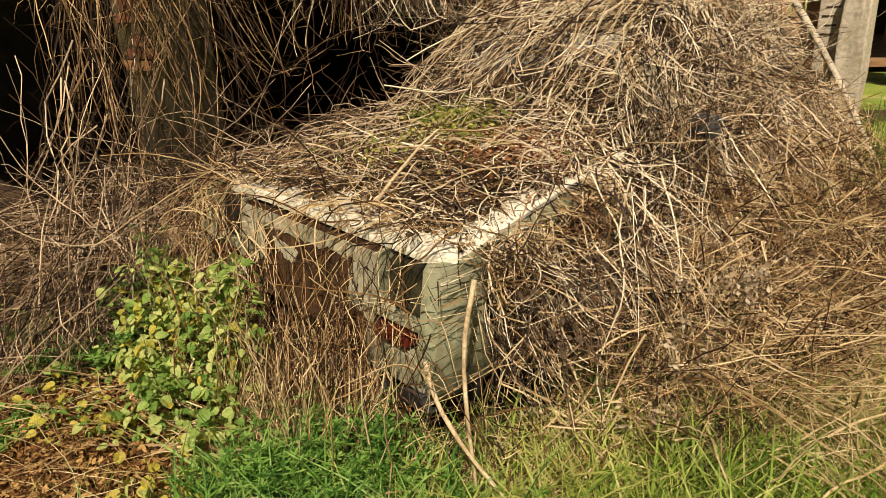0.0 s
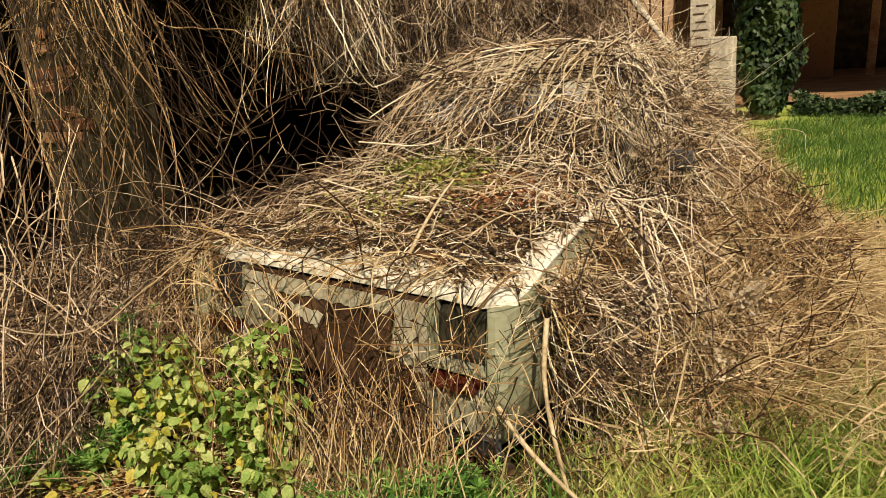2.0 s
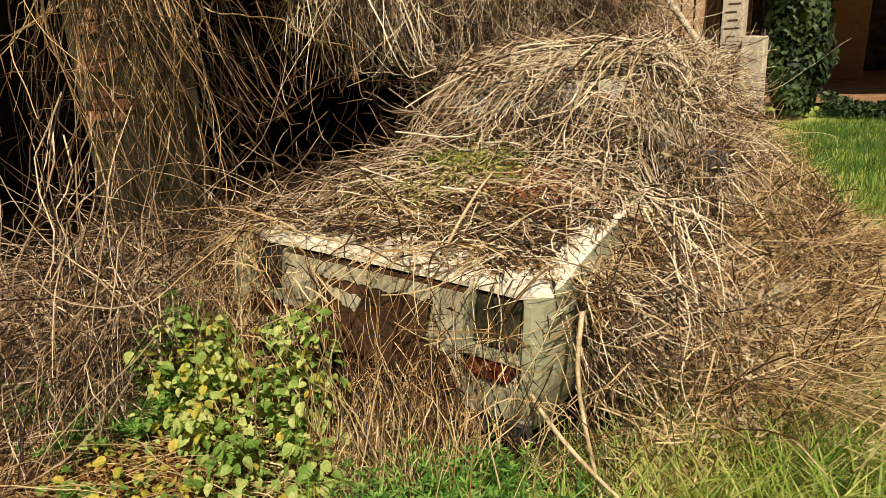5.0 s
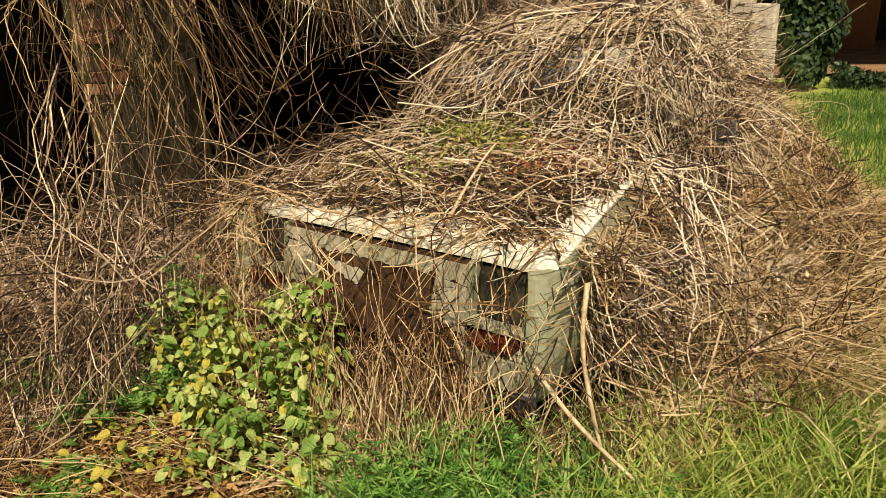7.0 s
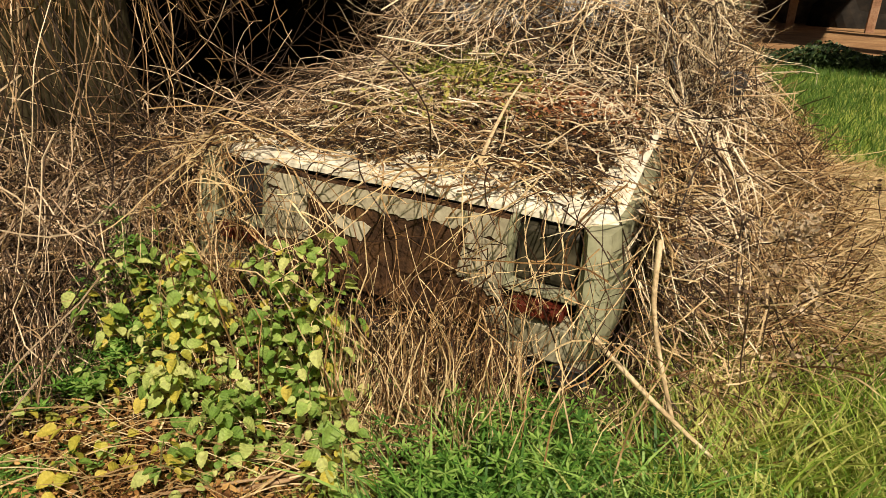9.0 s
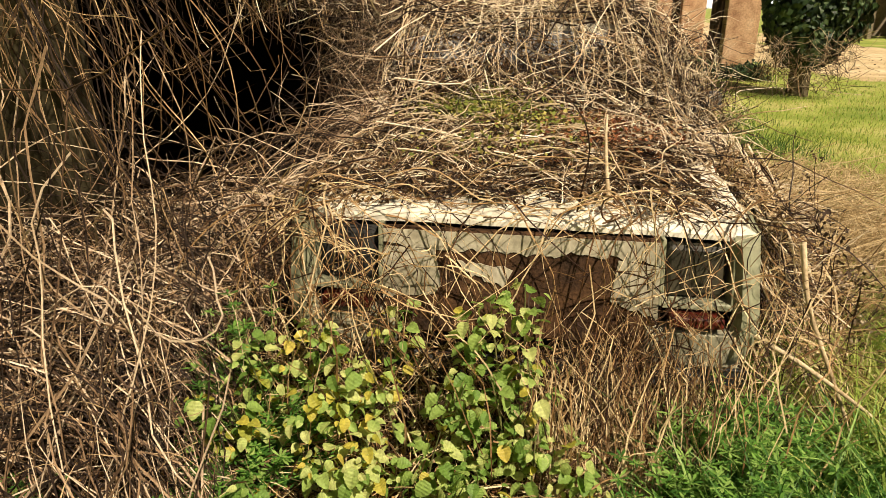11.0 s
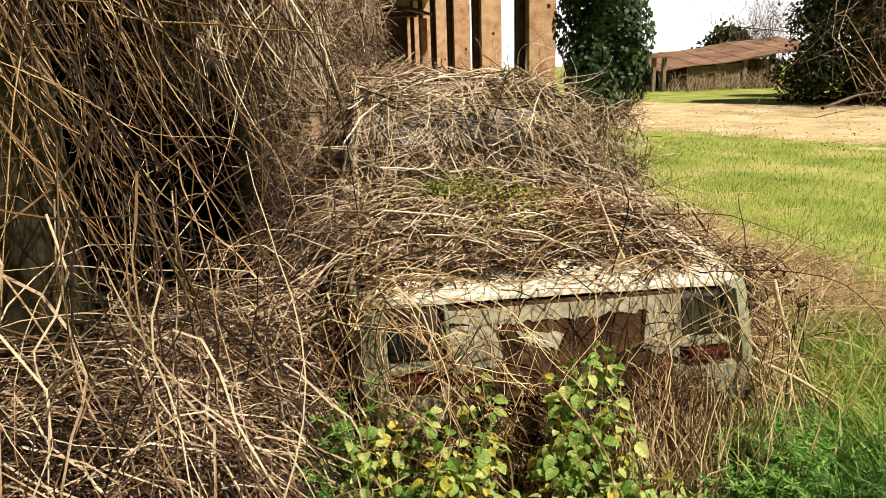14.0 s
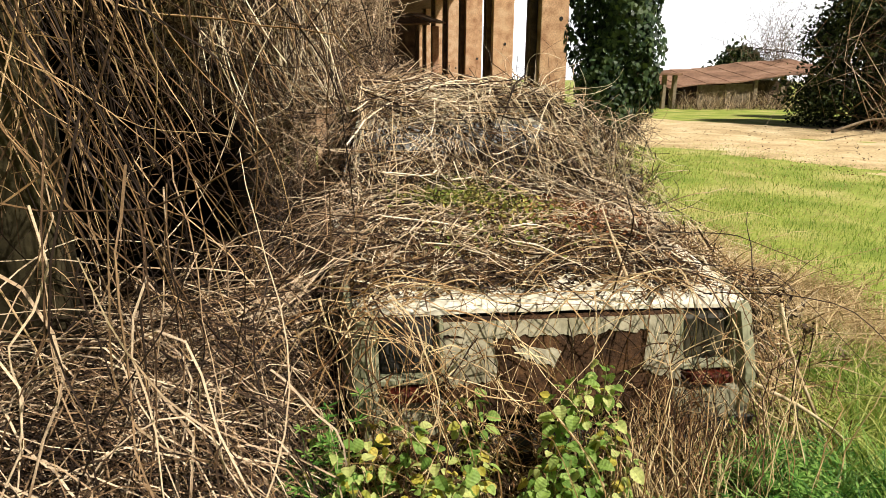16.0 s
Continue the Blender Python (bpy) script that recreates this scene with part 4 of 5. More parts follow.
d *= (U(0.06, 0.24, n) / np.linalg.norm(d, axis=1))[:, None]
Q3 = fall(c - d, c + d, U(0, 0.05, n), S=5, amp=0.05)
n = 1300
c = pts(n, -0.44, -0.16, 3.1, 4.3, 1.48, 2.55)
d = rng.normal(size=(n, 3)) * np.array([0.8, 0.8, 1.1])
d *= (U(0.06, 0.26, n) / np.linalg.norm(d, axis=1))[:, None]
Q4 = fall(c - d, c + d, U(0, 0.05, n), S=5, amp=0.05)
n = 3000
c = pts(n, -1.6, -0.82, 0.9, 2.5, 1.72, 2.6)
c[:, 2] -= np.clip(-0.95 - c[:, 0], 0, 1) * 0.25
d = rng.normal(size=(n, 3)) * np.array([0.8, 0.7, 1.2])
d *= (U(0.05, 0.22, n) / np.linalg.norm(d, axis=1))[:, None]
Q5 = fall(c - d, c + d, U(-0.02, 0.05, n), S=5, amp=0.06)
stuff("vine_mass", join(tubes(Q5, radius(len(Q5), 0.0014, 0.0038)), tubes(Q4, radius(len(Q4), 0.0015, 0.004)), tubes(Q3, radius(len(Q3), 0.0015, 0.0045)), tubes(Q1, radius(len(Q1), 0.0014, 0.0042)), tubes(Q2, radius(len(Q2), 0.0013, 0.004))), VINE, "dense brown mass of dead vine twigs above the car", "vines")


# ---- living plants ----
def leaf_mesh(name, material, w=0.5, teeth=5):
    """One toothed, folded, pointed leaf, 1 long along y."""
    V, F = [], []
    n = teeth * 2 + 1
    for k in range(n + 1):
        f = k / n
        half = w * (math.sin(math.pi * min(1, f * 0.93 + 0.07)) ** 0.65) * (1.0 - 0.35 * f) * (0.93 if k % 2 else 1.05)
        z = -0.34 * f * f + 0.02 * (k % 2)
        if k == n:
            half = 0.0
        V += [(-half, f, z + half * 0.3), (0, f, z), (half, f, z + half * 0.3)]
    for k in range(n):
        a = 3 * k
        F += [(a, a + 1, a + 4, a + 3), (a + 1, a + 2, a + 5, a + 4)]
    me = bpy.data.meshes.new(name)
    me.from_pydata(V, [], F)
    me.materials.append(material)
    me.update()
    return me


LEAF_ME, YLEAF_ME = leaf_mesh("leaf", LEAF), leaf_mesh("leaf", YLEAF)
STEM = mat("green_stem", [(0.1, 0.14, 0.04), (0.22, 0.2, 0.08)], 10, 0.6, 0.2, 60)
pr = random.Random(11)


def nettle(x, y, h, n, yellow, size=0.04):
    n = int(n * 5.0)
    h *= 1.12
    lab = "yellowing nettle plant with toothed leaves before the car" if yellow > 0.45 else "green nettle plant with broad toothed leaves before the car"
    t = thing("nettle_plant", lab, "nettle", "nettles before the car", at=(x, y, 0))
    lx, ly = pr.uniform(-0.1, 0.1), pr.uniform(-0.12, 0.02)
    P = np.array([[(lx * f * f, ly * f * f, h * f) for f in np.linspace(0, 1, 8)]])
    V, F = tubes(P, np.array([0.004]), 5)
    s = obj_from("stem", V, F, STEM)
    s.parent = t
    for k in range(n):
        f = pr.uniform(0.2, 1.02) ** 0.8 if k else 1.0
        az = k * 2.4 + pr.uniform(-0.5, 0.5)
        o = new("leaf", YLEAF_ME if pr.random() < 0.75 * yellow * (1.3 - 0.6 * f) else LEAF_ME)
        o.parent = t
        sz = size * pr.uniform(0.4, 1.3)
        reach = pr.uniform(0.015, 0.11) * (1.15 - 0.6 * f)
        o.location = (lx * f * f + reach * math.sin(-az), ly * f * f + reach * math.cos(az), h * f - reach * 0.2)
        o.rotation_euler = (pr.uniform(-1.0, 0.35), pr.uniform(-0.6, 0.6), az)
        o.scale = (sz * pr.uniform(0.85, 1.1), sz, sz)


for x, y, h, n, ye in [(0.02, -0.3, 0.64, 15, 0.15), (-0.04, -0.33, 0.6, 15, 0.1), (-0.12, -0.28, 0.56, 14, 0.2), (0.06, -0.36, 0.5, 12, 0.1), (-0.02, -0.42, 0.42, 13, 0.05), (-0.14, -0.44, 0.4, 13, 0.05),
                       (-0.33, -0.2, 0.5, 12, 0.3), (-0.36, -0.32, 0.46, 12, 0.75), (-0.44, -0.38, 0.38, 12, 0.8), (-0.5, -0.3, 0.44, 11, 0.5), (-0.6, -0.2, 0.5, 12, 0.45), (-0.68, -0.24, 0.46, 11, 0.6),
                       (-0.26, -0.5, 0.33, 13, 0.1), (-0.36, -0.56, 0.3, 13, 0.15), (-0.1, -0.56, 0.3, 13, 0.05), (-0.2, -0.64, 0.26, 12, 0.1), (-0.46, -0.55, 0.28, 12, 0.2), (0.04, -0.52, 0.3, 12, 0.05), (-0.55, -0.5, 0.26, 11, 0.35),
                       (-0.3, -0.76, 0.2, 11, 0.25), (-0.5, -0.72, 0.2, 11, 0.3), (-0.1, -0.72, 0.2, 10, 0.2), (-0.68, -0.62, 0.2, 9, 0.35), (-0.42, -0.9, 0.16, 9, 0.4), (0.3, -0.62, 0.22, 8, 0.6), (0.36, -0.7, 0.2, 8, 0.5), (0.12, -0.78, 0.16, 8, 0.4),
                       (-0.84, -0.26, 0.48, 9, 0.45), (-0.76, -0.3, 0.46, 9, 0.5), (-0.9, -0.4, 0.38, 9, 0.5), (-0.78, -0.42, 0.36, 9, 0.4), (-0.64, -0.4, 0.4, 10, 0.5), (-0.22, -0.36, 0.44, 10, 0.3), (0.18, -0.45, 0.3, 9, 0.1), (0.2, -0.56, 0.24, 9, 0.2), (-0.66, -0.9, 0.14, 8, 0.6), (-0.85, -0.75, 0.16, 8, 0.5)]:
    nettle(x, y, h, n if y > -0.68 else 5, ye if y > -0.68 else 0.95)


def whorl_weed(x, y, h, n, spread):
    """Cleavers: limp stems with whorls of narrow leaves, one plant."""
    t = thing("cleavers_plant", "bright green cleavers with whorled narrow leaves among dead stems", "weed", "cleavers", at=(x, y, 0))
    tops = np.stack([rng.normal(0, spread, n), rng.normal(0, spread, n), h * U(0.5, 1.0, n)], 1)
    roots = np.stack([rng.normal(0, spread * 0.5, n), rng.normal(0, spread * 0.5, n), np.zeros(n)], 1)
    P = fall(roots, tops, U(0, 0.05, n), S=7, amp=0.02)
    V, F = tubes(P, np.full(n, 0.0016))
    obj_from("stem", V, F, WEED).parent = t
    c = np.repeat(P[:, 2:].reshape(-1, 3), 7, 0)
    a = np.tile(np.arange(7) * 2 * math.pi / 7, len(c) // 7) + U(-0.2, 0.2, len(c))
    d = np.stack([np.cos(a), np.sin(a), U(-0.1, 0.5, len(c))], 1)
    L = U(0.018, 0.042, len(c))[:, None]
    w = np.cross(d, np.array([0, 0, 1.0])) * 0.0044
    V = np.stack([c, c + d * L * 0.6 + w, c + d * L, c + d * L * 0.6 - w], 1).reshape(-1, 3)
    F = (np.arange(len(c)) * 4)[:, None] + np.arange(4)[None, :]
    obj_from("foliage", V, F, WEED).parent = t


for x, y, h, n, sp in [(-0.86, -0.3, 0.7, 9, 0.04), (-0.8, -0.27, 0.66, 8, 0.04), (-0.95, -0.4, 0.5, 10, 0.06), (-0.72, -0.36, 0.34, 30, 0.09), (-0.82, -0.55, 0.26, 34, 0.1), (-0.95, -0.75, 0.2, 26, 0.1), (0.55, -0.34, 0.36, 34, 0.1), (0.72, -0.38, 0.36, 36, 0.11), (0.5, -0.5, 0.32, 34, 0.1), (0.66, -0.55, 0.34, 36, 0.12), (0.85, -0.55, 0.3, 30, 0.12), (0.45, -0.66, 0.26, 26, 0.1), (0.85, -0.3, 0.3, 26, 0.1), (1.15, -0.35, 0.28, 26, 0.11), (-0.6, -1.0, 0.14, 18, 0.1), (-1.35, -0.75, 0.25, 18, 0.12)]:
    whorl_weed(x, y, h, n, sp)


def tuft(name, n, x0, x1, y0, y1, h, w, lean, material, label, cat="grass"):
    r = pts(n, x0, x1, y0, y1, 0, 0)
    soft = 0.12 * min(x1 - x0, y1 - y0)
    r[:, :2] += rng.normal(size=(n, 2)) * soft
    r[:, 0] += 0.5 * soft * np.sin(r[:, 1] * 4.0)
    r[:, 2] = land(r[:, 0], r[:, 1])
    return stuff(name, blades(r, h * U(0.4, 1.15, n), w * U(0.5, 1.2, n), lean, 4), material, label, cat)


tuft("lush_grass", 1800, 0.42, 1.15, -0.95, -0.3, 0.4, 0.013, 0.9, WEED, "lush dark green broad-bladed grass by the wing")
tuft("lush_grass", 2600, 1.25, 2.2, -0.7, 0.5, 0.34, 0.012, 0.9, GRASS, "lush green grass at the lawn's near edge")
tuft("lush_grass", 2600, 0.95, 1.8, -0.9, 0.35, 0.38, 0.012, 0.9, GRASS, "lush green grass by the car's front wheel")
tuft("tall_grass", 6500, 0.85, 2.1, -0.8, 1.1, 0.3, 0.005, 0.7, GRASS, "thin green and yellowing grass beside the brambles")
tuft("dry_grass", 1500, 1.05, 2.0, -0.3, 1.5, 0.26, 0.0035, 0.9, DRYGRASS, "straw-coloured dry grass beside the brambles", "dry grass")
tuft("dry_grass", 16000, 1.15, 2.9, 0.4, 4.2, 0.2, 0.0095, 1.7, DRYGRASS, "flattened straw-coloured dry grass at the lawn's edge", "dry grass")
tuft("dry_grass", 9000, 1.2, 2.7, -0.1, 2.6, 0.18, 0.0095, 1.7, DRYGRASS, "flattened straw-coloured dry grass at the lawn's edge", "dry grass")
tuft("rank_grass", 14000, 0.4, 2.9, 4.4, 11.6, 0.17, 0.009, 0.9, RANK, "rank dark green grass and weeds near the old buildings")
tuft("straw_tussock", 1700, 1.2, 2.3, 0.5, 2.6, 0.42, 0.006, 1.3, DRYGRASS, "tall pale straw grass leaning over the thicket's edge", "dry grass")
tuft("lawn_grass", 26000, 1.4, 5.5, -1.2, 6.0, 0.085, 0.0045, 0.8, GRASS, "short bright green lawn grass")
tuft("lawn_grass", 14000, 2.0, 9.0, 5.0, 11.5, 0.07, 0.008, 0.8, GRASS, "short bright green lawn grass")
tuft("dry_lawn_grass", 5000, 2.5, 8.5, 2.5, 11.0, 0.06, 0.007, 1.4, DRYGRASS, "straw-coloured dead blades scattered through the lawn", "dry grass")
tuft("foreground_grass", 900, -0.2, 1.4, -1.2, -0.6, 0.16, 0.005, 0.8, GRASS, "short grass in front of the brambles")
# long straws leaning out over the lawn
n = 620
a = pts(n, 1.1, 2.3, 0.3, 3.0, 0.05, 0.3)
b = a + np.stack([U(-0.15, 0.75, n), U(-0.5, 0.4, n), U(-0.2, 0.3, n)], 1)
b[:, 2] = np.maximum(b[:, 2], 0.02)
stuff("lawn_straws", tubes(fall(a, b, U(0.0, 0.06, n), S=9, amp=0.04), radius(n, 0.0016, 0.0045)), DRYGRASS, "long pale straws arching out over the lawn", "dry grass")
# dark dead umbel heads on the thicket's edge
heads = np.array([(0.98, 0.08, 0.7), (1.04, 0.12, 0.64), (1.1, 0.05, 0.6), (1.16, 0.15, 0.55), (1.06, 0.2, 0.7), (1.05, 0.3, 0.74), (1.2, 0.6, 0.62), (1.6, 1.6, 0.55), (1.75, 1.9, 0.6)])
c = np.concatenate([rng.normal(size=(24, 3)) * np.array([0.03, 0.03, 0.012]) + q for q in heads])
foot = heads + np.stack([U(0.0, 0.14, len(heads)), U(-0.08, 0.1, len(heads)), np.zeros(len(heads))], 1)
foot[:, 2] = 0.02
stuff("dead_flower_stalks", tubes(fall(heads, foot, U(0.0, 0.03, len(heads)), S=9, amp=0.03), radius(len(heads), 0.002, 0.003)), DARKWOOD, "dark thin dead flower stalks in the thicket", "flower stalks")
stuff("dead_flower_heads", flakes(c, 0.011, 1.0), DARKWOOD, "dark brown dead flower heads on the thicket", "flower heads")
# leaf litter on the ground in front
c = np.concatenate([pts(20000, -1.6, 0.9, -1.5, -0.05, 0, 0), pts(9000, -0.9, 0.4, -1.4, -0.7, 0, 0)])
c[:, :2] += rng.normal(size=(len(c), 2)) * 0.16
c[:, 2] = land(c[:, 0], c[:, 1]) + U(0.0, 0.11, len(c))
hid = (np.abs(c[:, 0]) < 0.8) & (c[:, 1] > -0.05)
c = c[~hid]
s1 = tangle(2600, -1.5, 1.1, -1.5, -0.5, lambda x, y: 0.09 + 0 * x, 0.2, flat=0.25, S=4, amp=0.04)
FERN = mat("orange_brown_dead_bracken", [(0.12, 0.05, 0.018), (0.32, 0.16, 0.05), (0.52, 0.32, 0.12)], 14.0, 0.9, 0.4, 80, island=0.8, thin=0.1)
n = 260
a = pts(n, -1.3, 0.7, -1.3, -0.45, 0.02, 0.14)
turn = rng.normal(0.45, 0.45, n)
b = a + np.stack([np.cos(turn), np.sin(turn), np.zeros(n)], 1) * U(0.2, 0.7, n)[:, None] + np.array([0, 0, 1.0]) * U(-0.03, 0.12, n)[:, None]
b[:, 1], b[:, 2] = np.minimum(b[:, 1], -0.2), np.maximum(b[:, 2], 0.02)
stuff("fallen_straws", tubes(fall(a, b, U(0.0, 0.05, n), S=8, amp=0.03), radius(n, 0.0015, 0.0036)), DRYGRASS, "pale dead straws lying across the leaf litter", "dry grass")
stuff("ground_litter", join(flakes(c, 0.013), tubes(s1, radius(len(s1), 0.0012, 0.003))), FERN, "orange-brown dead bracken and leaf litter on the ground", "leaf litter")


# ---- near shed behind the vines ----
def slab(name, x0, y0, z0, x1, y1, z1, m, label, cat, bevel=0.0):
    ob = part(name, box(bmesh.new(), x0, y0, z0, x1, y1, z1, bevel), m, None)
    return tagged(ob, label, cat, kind="structure")


# Roof out of view, its front edge set forward to shade the interior.
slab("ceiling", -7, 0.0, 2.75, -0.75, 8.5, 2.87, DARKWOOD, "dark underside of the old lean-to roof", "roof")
# Near-black carries the lean-to's inner shade in its colour; also the tarpaulin's black.
SHADE_AND_TARP = mat("shade_and_tarp_black", [(0.006, 0.005, 0.004), (0.014, 0.011, 0.008), (0.03, 0.022, 0.015)], 3.0, 0.9, 0.5, 40)
# Unseen strip added to block sun from the lean-to's open front.
slab("eave", -7, -1.5, 2.75, -3.0, -0.004, 2.87, DARKWOOD, "unseen added eave that shades the lean-to's inside", "roof")
slab("wall_west", -7.2, -1.5, -0.1, -7, 8.5, 2.75, SHADE_AND_TARP, "dark back wall inside the lean-to", "wall")
slab("wall_north", -7, 8.5, -0.1, -1.3, 8.7, 2.75, SHADE_AND_TARP, "dark end wall of the lean-to", "wall")
# Added wall: closes the interior off from light behind the car.
slab("wall_east", -1.45, 2.6, -0.1, -1.35, 8.5, 2.75, SHADE_AND_TARP, "added dark board wall keeping light out of the lean-to", "wall")
# Very dark olive tones for the pier's plaster.
PLASTER = mat("dark_olive_plaster", [(0.02, 0.016, 0.007), (0.05, 0.041, 0.019), (0.095, 0.077, 0.042)], 2.5, 0.95, 0.7, 25)
slab("wall_south", -2.75, 0.42, -0.05, -1.74, 0.6, 2.75, PLASTER, "dark olive plaster pier behind the vines", "wall", 0.02)


def pier_bricks():
    """Bare bricks where plaster has come off."""
    wall = bpy.data.objects["wall_south"]
    b = box(bmesh.new(), -0.105, -0.012, -0.031, 0.105, 0.012, 0.031, 0.004)
    me = part("brick", b, BRICK, wall).data
    bpy.data.objects.remove(bpy.data.objects["brick"])
    q = random.Random(3)
    for r in range(9):
        for k in range(2):
            if q.random() < 0.62:
                o = new("brick", me)
                o.parent = wall
                o.location = (-2.55 + 0.225 * k + (0.112 if r % 2 else 0) + q.uniform(-0.003, 0.003), 0.413 + q.uniform(-0.004, 0.002), 1.25 + 0.074 * r)


pier_bricks()

# ---- ruined gable wall behind the car ----
def ruin():
    wall = thing("board_screen", "screen of upright weathered boards with open joints", "board screen", at=(-1.05, 6.5, 0))
    for k in range(7):
        part("board", box(bmesh.new(), 0.15 * k, 0, 0.0, 0.15 * k + 0.125, 0.03, 2.7 + 0.05 * (k % 3), 0.004), PLANK, wall)
    for z in (1.0, 1.95):
        part("rail", box(bmesh.new(), -0.05, 0.032, z, 1.1, 0.08, z + 0.08, 0.005), DARKWOOD, wall, "dark cross rail")
    col = thing("brick_pier", "pale rendered brick pier with toothed courses", "brick pier", at=(0.03, 6.2, 0))
    part("shaft", box(bmesh.new(), -0.12, 0, -0.05, 0.10, 0.25, 3.0, 0.01), CONCRETE, col)
    for k in range(12):
        part("open_joint", box(bmesh.new(), -0.09 + 0.03 * (k % 2), -0.003, 1.1 + 0.085 * k, 0.07 - 0.02 * (k % 3), 0.0, 1.118 + 0.085 * k, 0.003), DARKWOOD, col)
    stub = thing("concrete_block", "pale chipped concrete block standing on end", "concrete block", at=(0.27, 6.05, 0))
    b = box(bmesh.new(), -0.12, 0, -0.05, 0.13, 0.22, 1.53, 0.015)
    bmesh.ops.subdivide_edges(b, edges=b.edges[:], cuts=3, use_grid_fill=True)
    for v in b.verts:
        v.co += Vector((1, 1, 0.6)) * 0.018 * noise.noise(v.co * 6)
    part("block", b, CONCRETE, stub)
    tagged(cane("leaning_pole", [(-0.95, 5.7, 2.5), (-0.6, 5.6, 2.05), (-0.06, 5.5, 1.37), (0.35, 5.4, 0.8), (0.8, 5.2, 0.1)], 0.045, "thick pale barkless pole leaning on the thicket", CONCRETE), category="pole")


ruin()


def ivy_column(name, x, y, z0, z1, r, n, label, leaf=0.042):
    t = thing(name, label, "ivy", at=(x, y, 0))
    part("trunk", loft([[(0.16 * math.cos(a) * w, 0.16 * math.sin(a) * w, z) for a in np.linspace(0, 2 * math.pi, 9)[:-1]] for z, w in ((-0.05, 1.2), (1.0, 1.0), (z1, 0.8))]), BARK, t, "woody ivy trunk")
    z = U(z0, z1, n)
    a = U(0, 2 * math.pi, n)
    f = np.clip((z - z0) / 0.9, 0, 1) ** 0.6
    rr = r * (0.35 + 0.65 * f) * (1 + 0.16 * np.sin(3 * a + z * 2.3) + 0.12 * np.sin(5 * a - z * 3.1)) * (1.03 - 0.4 * U(0, 1, n) ** 2)
    c = np.stack([np.cos(a) * rr, np.sin(a) * rr, z], 1)
    out = np.stack([np.cos(a), np.sin(a), U(-0.2, 0.5, n)], 1) + rng.normal(size=(n, 3)) * 0.35
    out /= np.linalg.norm(out, axis=1, keepdims=True)
    down = np.array([0, 0, -1.0]) + rng.normal(size=(n, 3)) * 0.5
    u = np.cross(out, down)
    u /= np.linalg.norm(u, axis=1, keepdims=True)
    v = np.cross(u, out)
    s = (leaf * U(0.6, 1.25, n))[:, None]
    V = np.stack([c - v * s, c + u * s * 0.95 - v * s * 0.4, c + u * s * 0.5 + v * s * 0.35, c + v * s * 1.2 - out * s * 0.2, c - u * s * 0.5 + v * s * 0.35, c - u * s * 0.95 - v * s * 0.4], 1).reshape(-1, 3)
    F = (np.arange(n) * 6)[:, None] + np.arange(6)[None, :]
    obj_from("foliage", V, F, IVY).parent = t
    return t


ivy_column("ivy_clad_post", 4.9, 9.75, 0.46, 4.3, 0.76, 10500, "tall post thickly clad in dark glossy ivy", 0.056)
ivy_column("ivy_clad_stump", 0.05, 12.0, 0.1, 4.4, 0.52, 5500, "dark ivy smothering a broken wall end", 0.062)
n = 9000
c = pts(n, 0.5, 5.2, 11.9, 13.2, 0, 0)
c[:, 1] += 0.25 * np.sin(c[:, 0] * 2.1)
c[:, 2] = 0.03 + U(0, 1, n) ** 1.5 * (0.3 + 0.12 * np.sin(c[:, 0] * 3.7))
stuff("edge_weeds", flakes(c, 0.05, 0.8), IVY, "dark low ivy and weeds along the lawn's edge", "weeds")
c3 = tangle(420, 4.0, 5.4, 8.9, 9.6, lambda x, y: 0.9 + 0 * x, 0.7, flat=1.3)
stuff("post_brush", tubes(c3, radius(len(c3), 0.003, 0.007)), VINE, "brown dead brush round the ivy post's foot")


# ---- pillared barn ----
def pillar_row():
    for k in range(7):
        x, y = 5.04 + 0.522 * k, 13.6 + 5.98 * k
        t = thing("barn_pillar", "tall weathered timber pillar of an open barn", "pillar", "barn pillars", at=(x, y, 0))
        part("shaft", box(bmesh.new(), -0.35, -0.275, -0.05, 0.35, 0.275, 6.0, 0.02), PLANK, t)
        # Dark strip added for the pillar's side face in shade.
        part("side_post", box(bmesh.new(), -0.53, -0.04, -0.05, -0.355, 0.31, 6.0, 0.015), DARKWOOD, t, "dark strip standing for the pillar's shaded side")
        b = bmesh.new()
        z = 2.93 - 0.31 * ((k * 5) % 4)
        bmesh.ops.create_cone(b, cap_ends=True, segments=8, radius1=0.055, radius2=0.047, depth=0.024, matrix=Matrix.Translation((0.15 - 0.09 * (k % 2), -0.278, z)) @ Matrix.Rotation(radians(90), 4, "X"))
        part("bolt_head", b, BLACK, t, "dark rusty bolt head")


pillar_row()
b = bmesh.new()
edge = [(-8, 13.2), (5.4, 13.2), (8.6, 50.6), (-8, 50.6)]
lo, hi = [[b.verts.new((x, y, z)) for x, y in edge] for z in (6.0, 6.25)]
b.faces.new(lo[::-1])
b.faces.new(hi)
for i in range(4):
    b.faces.new((lo[i], lo[(i + 1) % 4], hi[(i + 1) % 4], hi[i]))
tagged(part("barn_roof", b, DARKWOOD, None), "dark barn roof carried by the pillars", "roof", kind="structure")
slab("barn_wall", -8, 50.2, -0.1, 8.6, 50.4, 6.0, DARKWOOD, "dark far wall of the barn", "wall")


